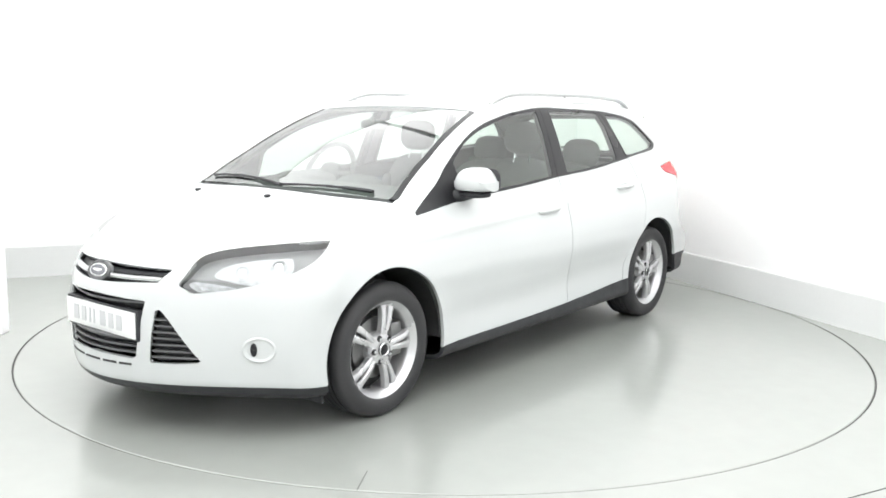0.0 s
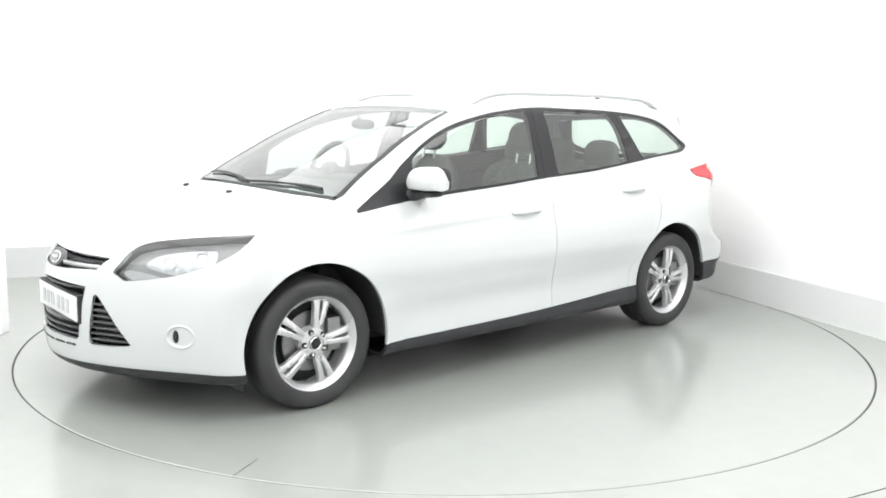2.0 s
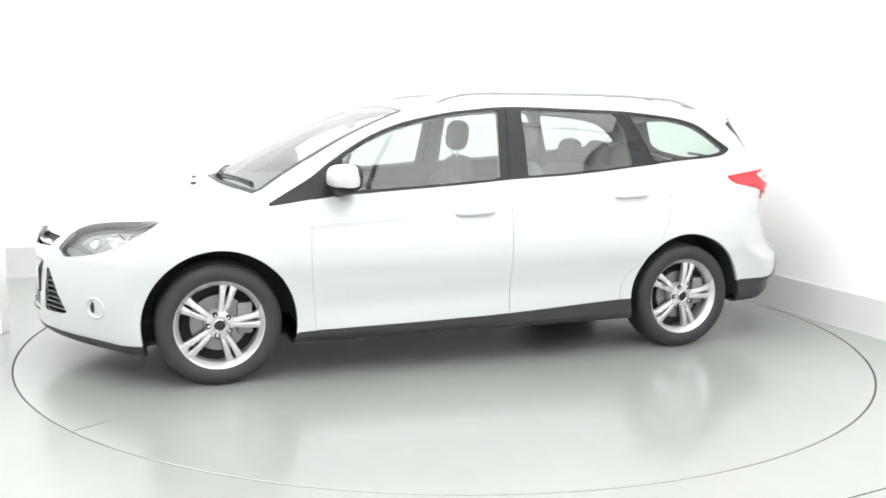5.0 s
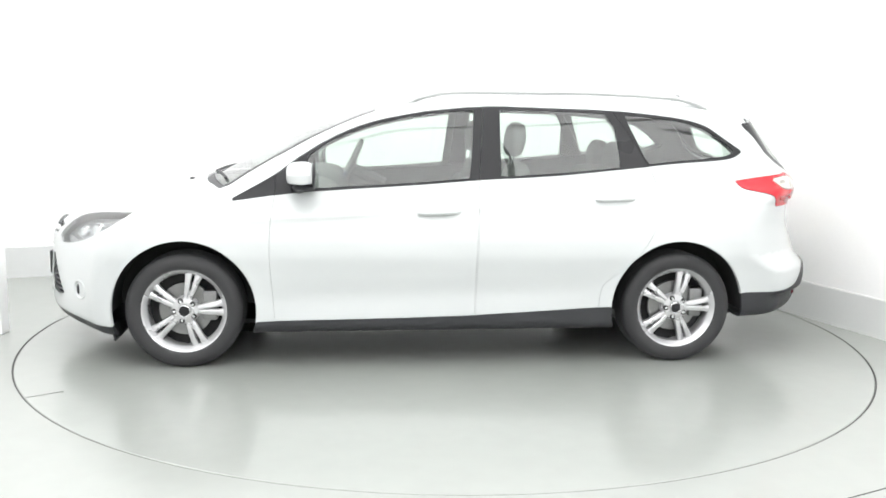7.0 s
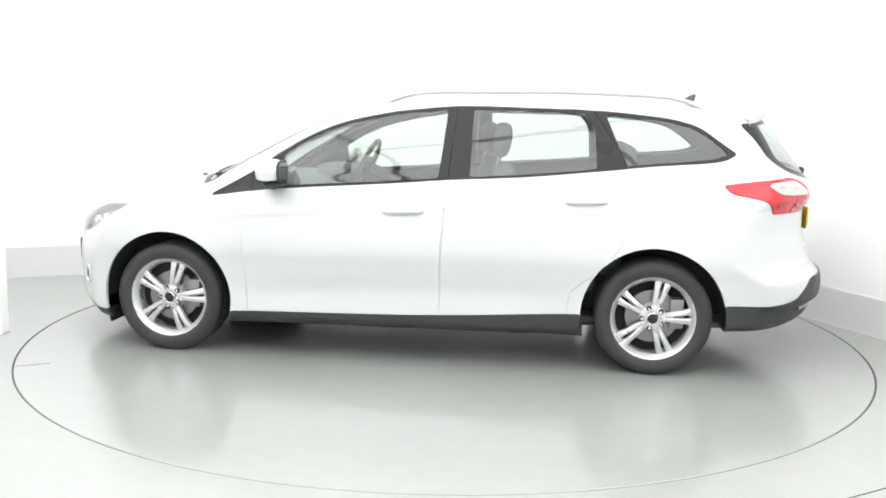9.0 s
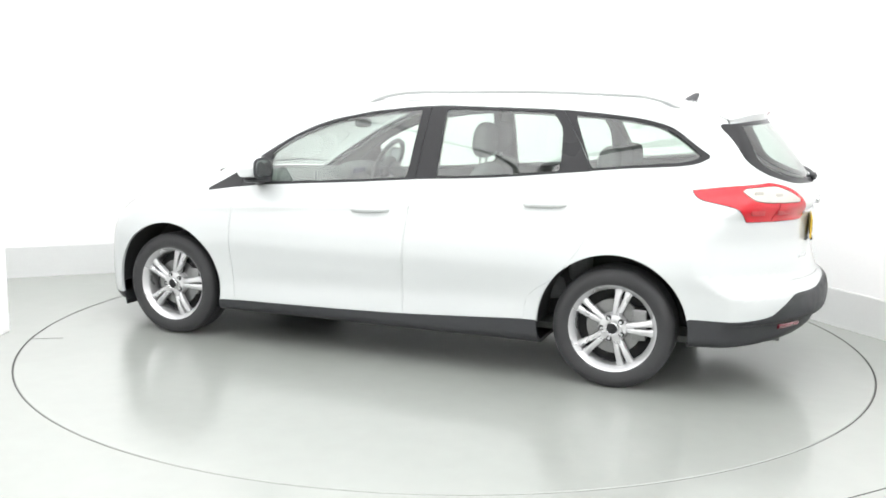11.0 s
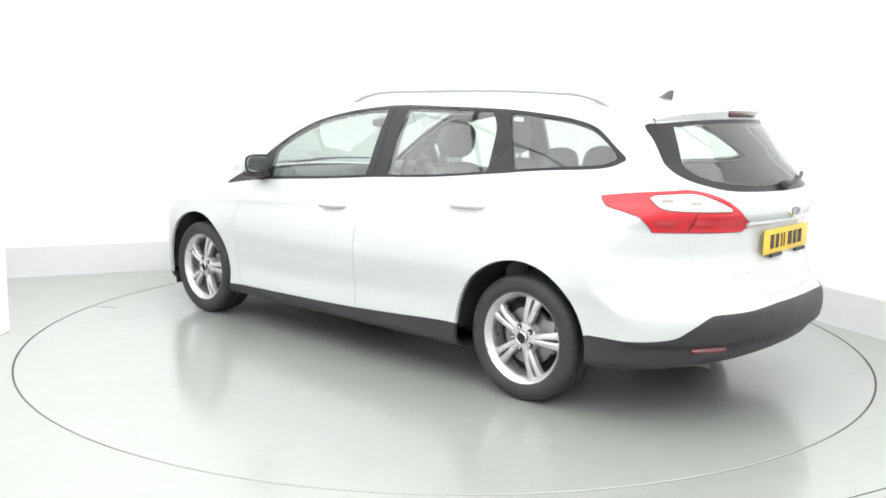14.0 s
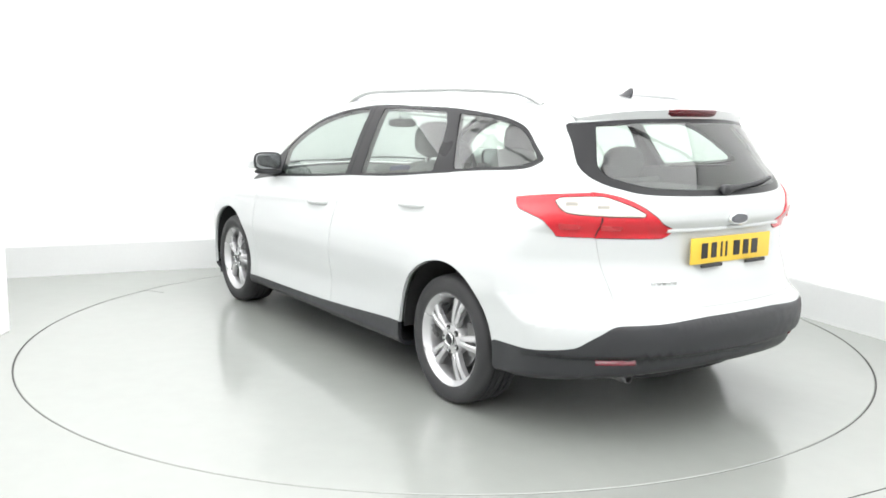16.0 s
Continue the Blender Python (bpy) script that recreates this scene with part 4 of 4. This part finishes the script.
def build_front():
    for z in (0.350, 0.378, 0.406, 0.560):
        w = 0.245 + 0.038 * (z - 0.328) / 0.244 - 0.006
        part("grille_slat", strip(-w, w, z, z, 0.016, 0.012, 0.02), M_SLAT, car, "dark grille slat", smooth=True)
    part("grille_bar", strip(-0.325, 0.325, 0.658, 0.658, 0.004, 0.022, 0.02), M_CHROME, car, "chrome grille bar", smooth=True)
    for s in (1, -1):
        for z in (0.34, 0.366, 0.392, 0.418, 0.444, 0.470, 0.496):
            far = 0.326 + (0.494 - 0.326) * (0.550 - z) / 0.222
            part("side_slat", strip(s * 0.306, s * (far - 0.004), z, z, 0.012, 0.011, 0.02, 9), M_SLAT, car, "dark grille slat", smooth=True)
        # fog lamp
        x, y, z = 1.893, 0, 0.388
        y = skin_y(x, z)
        n = Vector((0.76, 0.64, 0.0)).normalized()
        m = Matrix.Translation(Vector((x, y, z))) @ n.to_track_quat("Y", "Z").to_matrix().to_4x4()
        if s < 0:
            m = Matrix.Diagonal((1, -1, 1, 1)) @ m
        bm = bmesh.new()
        lathe(bm, [(0.056, -0.03), (0.053, 0.003), (0.048, 0.007), (0.042, 0.004), (0.036, -0.006)], 36, m @ Matrix.Diagonal((1.35, 1, 1, 1)))
        fog = part("fog_lamp", bm, M_PAINT, car, "oval fog lamp recess in the white bumper", smooth=True)
        bm = bmesh.new()
        lathe(bm, [(0.001, -0.002), (0.026, -0.004), (0.040, -0.010)], 28, m @ Matrix.Diagonal((1.35, 1, 1, 1)))
        part("fog_lens", bm, M_BOWL, fog, "clear lens", smooth=True)
        bm = bmesh.new()
        lathe(bm, [(0.001, 0.006), (0.018, 0.004), (0.026, -0.004), (0.028, -0.012)], 24, m @ Matrix.Translation((0.022, 0, 0)) @ Matrix.Diagonal((0.62, 1, 1.25, 1)))
        part("fog_bulb", bm, M_TRIM, fog, "dark bulb shield", smooth=True)
    # no openings here: black strips on the skin paint the slots' inner shade
    for y0, y1 in ((-0.223, -0.165), (-0.149, -0.074), (-0.053, 0.053), (0.074, 0.149), (0.165, 0.223)):
        part("air_slot_shade", strip(y0, y1, 0.302, 0.302, -0.002, 0.012, 0.012, 7), M_INK, car, "black strip standing for shade in an air slot", smooth=True)
    for s in (1, -1):
        bm = bmesh.new()
        box(bm, (0.012, 0.16, 0.085), pose(1.690, s * 0.755, 0.185, 0, 10, 0), 0.004)
        part("air_deflector", bm, M_BLACK, car, "black flap before the front wheel")
    # washer jets and wipers
    for y in (0.15, -0.45):
        bm = bmesh.new()
        x = 1.385 if y > 0 else 1.34
        blob(bm, (x, y, skin_z(x, abs(y)) + 0.004), (0.035, 0.026, 0.016), 2.4)
        part("washer_jet", bm, M_BLACK, car, "black washer jet", smooth=True)
    for y0, y1, x0, x1 in ((0.10, -0.62, 1.252, 1.105), (0.60, 0.05, 1.13, 1.255)):
        bm = bmesh.new()
        pts = []
        for i in range(13):
            t = i / 12
            y = y0 + (y1 - y0) * t
            x = x0 + (x1 - x0) * t
            pts.append((x, y, skin_z(x, abs(y)) + 0.006))
        tube(bm, pts, [0.009] * 4 + [0.006] * 9, 8)
        part("wiper", bm, M_BLACK, car, "black windscreen wiper", smooth=True)


def build_rear():
    # aerial
    bm = bmesh.new()
    z = skin_z(-1.54, 0)
    rows = []
    for i in range(9):
        t = i / 8
        x = -1.50 - 0.085 * t
        h = 0.045 * min(1.0, (t / 0.75)) ** 0.8
        w = 0.019 * math.sin(math.pi * (0.1 + 0.8 * t)) ** 0.6
        zb = skin_z(x, 0) - 0.004
        rows.append([bm.verts.new(p) for p in ((x, w, zb), (x - 0.01, w * 0.55, zb + h * 0.7), (x - 0.012, 0, zb + h), (x - 0.01, -w * 0.55, zb + h * 0.7), (x, -w, zb))])
    for p, q in zip(rows, rows[1:]):
        for j in range(4):
            bm.faces.new((p[j], p[j + 1], q[j + 1], q[j]))
    bm.faces.new(rows[0])
    bm.faces.new(rows[-1])
    part("roof_aerial", bm, M_AERIAL, car, "dark fin aerial", smooth=True)
    # rear wiper
    pts = []
    for i in range(13):
        t = i / 12
        y = 0.055 - 0.40 * t
        zz = 1.046 + 0.035 * t
        pts.append((skin_rear(abs(y), zz) - 0.018, y, zz))
    bm = bmesh.new()
    tube(bm, pts, [0.016, 0.015, 0.013] + [0.009] * 10, 8)
    blob(bm, (skin_rear(0.05, 1.046) - 0.012, 0.05, 1.046), (0.04, 0.07, 0.045), 2.4)
    part("rear_wiper", bm, M_BLACK, TAILGATE, "black rear wiper", smooth=True)
    # reflectors, tail pipe, lamp insides
    for s in (1, -1):
        bm = bmesh.new()
        pts = [(skin_rear(y, 0.352) - 0.001, s * y, 0.352) for y in np.linspace(0.515, 0.655, 9)]
        tube(bm, pts, 0.014, 8)
        part("bumper_reflector", bm, M_REDREFL, car, "red bumper reflector", smooth=True)
        for x, z, w, h in ((-1.962, 0.990, 0.040, 0.024), (-2.052, 0.980, 0.030, 0.020), (-1.965, 0.905, 0.060, 0.036), (-2.075, 0.903, 0.050, 0.034)):
            bm = bmesh.new()
            y, y2 = skin_y(x, z), skin_y(x - 0.01, z)
            turn = math.degrees(math.atan2(y - y2, 0.01))
            blob(bm, (0, 0, 0), (w / max(0.35, math.cos(radians(turn))), 0.007, h), 5.0, Matrix.Diagonal((1, s, 1, 1)) @ pose(x, y + 0.0025, z, 0, 0, turn), nu=20, nv=8)
            part("lamp_element", bm, M_CLEARDARK if z > 0.95 else M_REDMID, car, "bulb chamber seen through the lens", smooth=True)
    bm = bmesh.new()
    lathe(bm, [(0.022, 0.0), (0.024, -0.12)], 20, pose(-2.10, 0.47, 0.258, 0, 0, 90))
    lathe(bm, [(0.022, 0.0), (0.019, 0.0), (0.019, -0.1)], 20, pose(-2.10, 0.47, 0.258, 0, 0, 90))
    part("tail_pipe", bm, M_DISCMETAL, car, "steel tail pipe", smooth=True)
    bm = bmesh.new()
    blob(bm, (-1.83, -0.05, 0.25), (0.42, 0.9, 0.16), 3.0)
    part("silencer", bm, M_UNDER, car, "dark silencer box", smooth=True)


def build_spoiler():
    def back(y):
        return skin_rear(abs(y), 1.338 - 0.075 * y * y) - 0.012 * (1 - (abs(y) / 0.54) ** 4)

    def row(y):
        tip = back(y)
        low = 0.075 * y * y + 0.02 * (abs(y) / 0.54) ** 6
        x0 = -1.76 + 0.2 * y * y
        return ((x0, y, skin_z(x0, abs(y)) + 0.001), (x0 * 0.5 + tip * 0.5, y, 1.397 - low), (tip + 0.012, y, 1.384 - low), (tip, y, 1.377 - low), (tip + 0.016, y, 1.341 - low), (tip + 0.04, y, 1.336 - low),
                (skin_rear(abs(y), 1.325 - low) + 0.02, y, 1.333 - low))
    bm = bmesh.new()
    rows = [[bm.verts.new(p) for p in row(-0.54 + 1.08 * i / 32)] for i in range(33)]
    for p, q in zip(rows, rows[1:]):
        for j in range(6):
            bm.faces.new((p[j], p[j + 1], q[j + 1], q[j]))
    bm.faces.new(rows[0])
    bm.faces.new(rows[-1])
    spoiler = part("roof_spoiler", bm, M_PAINT, TAILGATE, "", smooth=True, sharp=50)
    bm = bmesh.new()
    rows = []
    for i in range(13):
        y = -0.155 + 0.31 * i / 12
        tip = back(y)
        cut = 0.003 if i in (0, 12) else 0.0
        rows.append([bm.verts.new(p) for p in ((tip + 0.006, y, 1.381), (tip - 0.005, y, 1.377 - cut), (tip + 0.013, y, 1.346 + cut), (tip + 0.030, y, 1.343))])
    for p, q in zip(rows, rows[1:]):
        for j in range(4):
            bm.faces.new((p[j], p[(j + 1) % 4], q[(j + 1) % 4], q[j]))
    bm.faces.new(rows[0])
    bm.faces.new(rows[-1])
    part("high_stop_lamp", bm, M_REDDARK, TAILGATE, "dark red high stop lamp", smooth=True, sharp=50)


def headrest(seat, m):
    bm = bmesh.new()
    blob(bm, (0, 0, 0.10), (0.11, 0.27, 0.20), 2.7, m, 24, 14)
    rest = part("headrest", bm, M_SEAT, seat, "grey cloth headrest", smooth=True)
    for y in (0.055, -0.055):
        bm = bmesh.new()
        tube(bm, [m @ Vector((0, y, -0.10)), m @ Vector((0, y, 0.04))], 0.007, 8)
        part("headrest_post", bm, M_CHROME, rest, "steel post", smooth=True)


def build_cabin():
    for x, y in ((-0.47, 0.37), (-0.33, -0.37)):
        bm = bmesh.new()
        back = pose(x + 0.10, y, 0.44, 0, -13, 0)
        blob(bm, (0, 0, 0.32), (0.15, 0.49, 0.66), 3.2, back, 28, 18)
        blob(bm, (0.06, 0.20, 0.27), (0.13, 0.10, 0.46), 2.6, back, 16, 12)
        blob(bm, (0.06, -0.20, 0.27), (0.13, 0.10, 0.46), 2.6, back, 16, 12)
        seat = part("front_seat", bm, M_SEAT, car, "grey cloth front seat", smooth=True)
        headrest(seat, pose(x, y, 1.10, 0, -8, 0))
        bm = bmesh.new()
        blob(bm, (x + 0.36, y, 0.42), (0.52, 0.50, 0.20), 3.2, nu=28, nv=12)
        part("seat_cushion", bm, M_SEAT, seat, "", smooth=True)
    bm = bmesh.new()
    blob(bm, (-1.10, 0, 0.70), (0.20, 1.28, 0.66), 4.0, nu=40, nv=16)
    blob(bm, (-0.85, 0, 0.44), (0.52, 1.28, 0.20), 4.0, nu=40, nv=12)
    bench = part("rear_bench", bm, M_SEAT, car, "grey cloth rear bench", smooth=True)
    for y in (0.38, 0.0, -0.38):
        headrest(bench, pose(-1.17, y, 0.985, 0, -8, 0))
    # cover over the load space
    bm = bmesh.new()
    box(bm, (0.72, 1.16, 0.012), pose(-1.58, 0, 0.985), 0.004)
    part("load_cover", bm, M_LINING, car, "grey load cover")
    bm = bmesh.new()
    tube(bm, [(-1.24, -0.60, 0.985), (-1.24, 0.60, 0.985)], 0.032, 14)
    part("cover_roll", bm, M_DASH, car, "dark cover cassette", smooth=True)
    # dashboard, wheel, mirror
    bm = bmesh.new()
    blob(bm, (0.87, 0, 0.815), (0.70, 1.44, 0.31), 3.6, nu=40, nv=16)
    blob(bm, (0.66, -0.37, 0.95), (0.30, 0.38, 0.12), 2.4, nu=24, nv=12)
    blob(bm, (0.60, 0.0, 0.86), (0.24, 0.30, 0.28), 3.0, nu=24, nv=12)
    dash = part("dashboard", bm, M_DASH, car, "dark grey dashboard", smooth=True)
    bm = bmesh.new()
    box(bm, (0.012, 0.15, 0.07), pose(0.505, 0.0, 0.955, 0, -20, 0), 0.004)
    part("display", bm, M_SCREEN, dash, "small blue display")
    bm = bmesh.new()
    m = pose(0.47, -0.37, 0.985, 0, 65, 0)
    ring = [m @ Vector((0.185 * math.cos(2 * math.pi * i / 40), 0.185 * math.sin(2 * math.pi * i / 40), 0)) for i in range(41)]
    tube(bm, ring, 0.016, 10, cap=False)
    for a in (0, 180, 270):
        c, s = math.cos(radians(a + 90)), math.sin(radians(a + 90))
        tube(bm, [m @ Vector((0.05 * c, 0.05 * s, -0.01)), m @ Vector((0.18 * c, 0.18 * s, 0))], 0.018, 8)
    blob(bm, (0, 0, -0.005), (0.14, 0.16, 0.06), 2.6, m)
    tube(bm, [m @ Vector((0, 0, -0.25)), m @ Vector((0, 0, 0))], 0.04, 10)
    part("steering_wheel", bm, M_DASH, car, "dark steering wheel", smooth=True)
    bm = bmesh.new()
    blob(bm, (0.47, 0, 1.275), (0.03, 0.22, 0.06), 3.0)
    tube(bm, [(0.47, 0, 1.28), (0.50, 0, 1.315)], 0.01, 8)
    part("cabin_mirror", bm, M_DASH, car, "dark cabin mirror", smooth=True)
    bm = bmesh.new()
    box(bm, (2.6, 1.4, 0.03), pose(-0.4, 0, 0.25))
    part("cabin_floor", bm, M_DASH, car, "dark cabin floor")
    for x in (1.18, -2.0):
        bm = bmesh.new()
        box(bm, (0.03, 1.36 if x > 0 else 1.0, 0.55), pose(x, 0, 0.55))
        part("bulkhead", bm, M_UNDER, car, "dark bulkhead")


# mirror colour lowered so that its reflection of the surroundings comes out dark
M_MIRROR = material("mirror_glass_dim_reflection", (0.30, 0.31, 0.32), 0.05, metal=1.0, scale=80, vary=0.02)
M_RAIL = material("satin_silver_rail", (0.48, 0.49, 0.49), 0.35, metal=0.4, scale=90, vary=0.03)
M_BADGE_RIM = material("grey_badge_surround", (0.09, 0.092, 0.095), 0.25, metal=0.3, scale=90, vary=0.05)
M_BADGE_FIELD = material("grey_enamel", (0.10, 0.105, 0.12), 0.2, coat=1.0, scale=90)
M_SLAT = material("dark_satin_slat", (0.10, 0.102, 0.105), 0.3, metal=0.5, scale=90, vary=0.08)
M_AERIAL = material("dark_aerial", (0.06, 0.06, 0.065), 0.5, scale=90)
M_REDREFL = material("red_reflector", (0.16, 0.010, 0.025), 0.2, coat=1.0, scale=200, vary=0.1)
M_REDMID = material("red_bulb_holder", (0.40, 0.014, 0.022), 0.3, coat=0.3, scale=200, vary=0.1)
M_CLEARDARK = material("grey_bulb_holder", (0.42, 0.40, 0.36), 0.25, coat=1.0, scale=200, vary=0.1)
M_SCREEN = material("blue_display", (0.07, 0.08, 0.16), 0.2, emit=0.12, scale=100)
for build in (build_mirrors, build_rails, build_handles, build_plates, build_front, build_rear, build_spoiler, build_cabin):
    build()


# ---------------------------------------------------------------- what moves
def motions():
    walk(platform, [(t, pose(0, 0, 0, 0, 0, a)) for t, a in TURN])
    rows = []
    for t, a in TURN:
        c, s = math.cos(radians(a)), math.sin(radians(a))
        rows.append((t, pose(CAR_X * c - CAR_Y * s, CAR_X * s + CAR_Y * c, 0, 0, 0, a)))
    walk(car, rows)


motions()
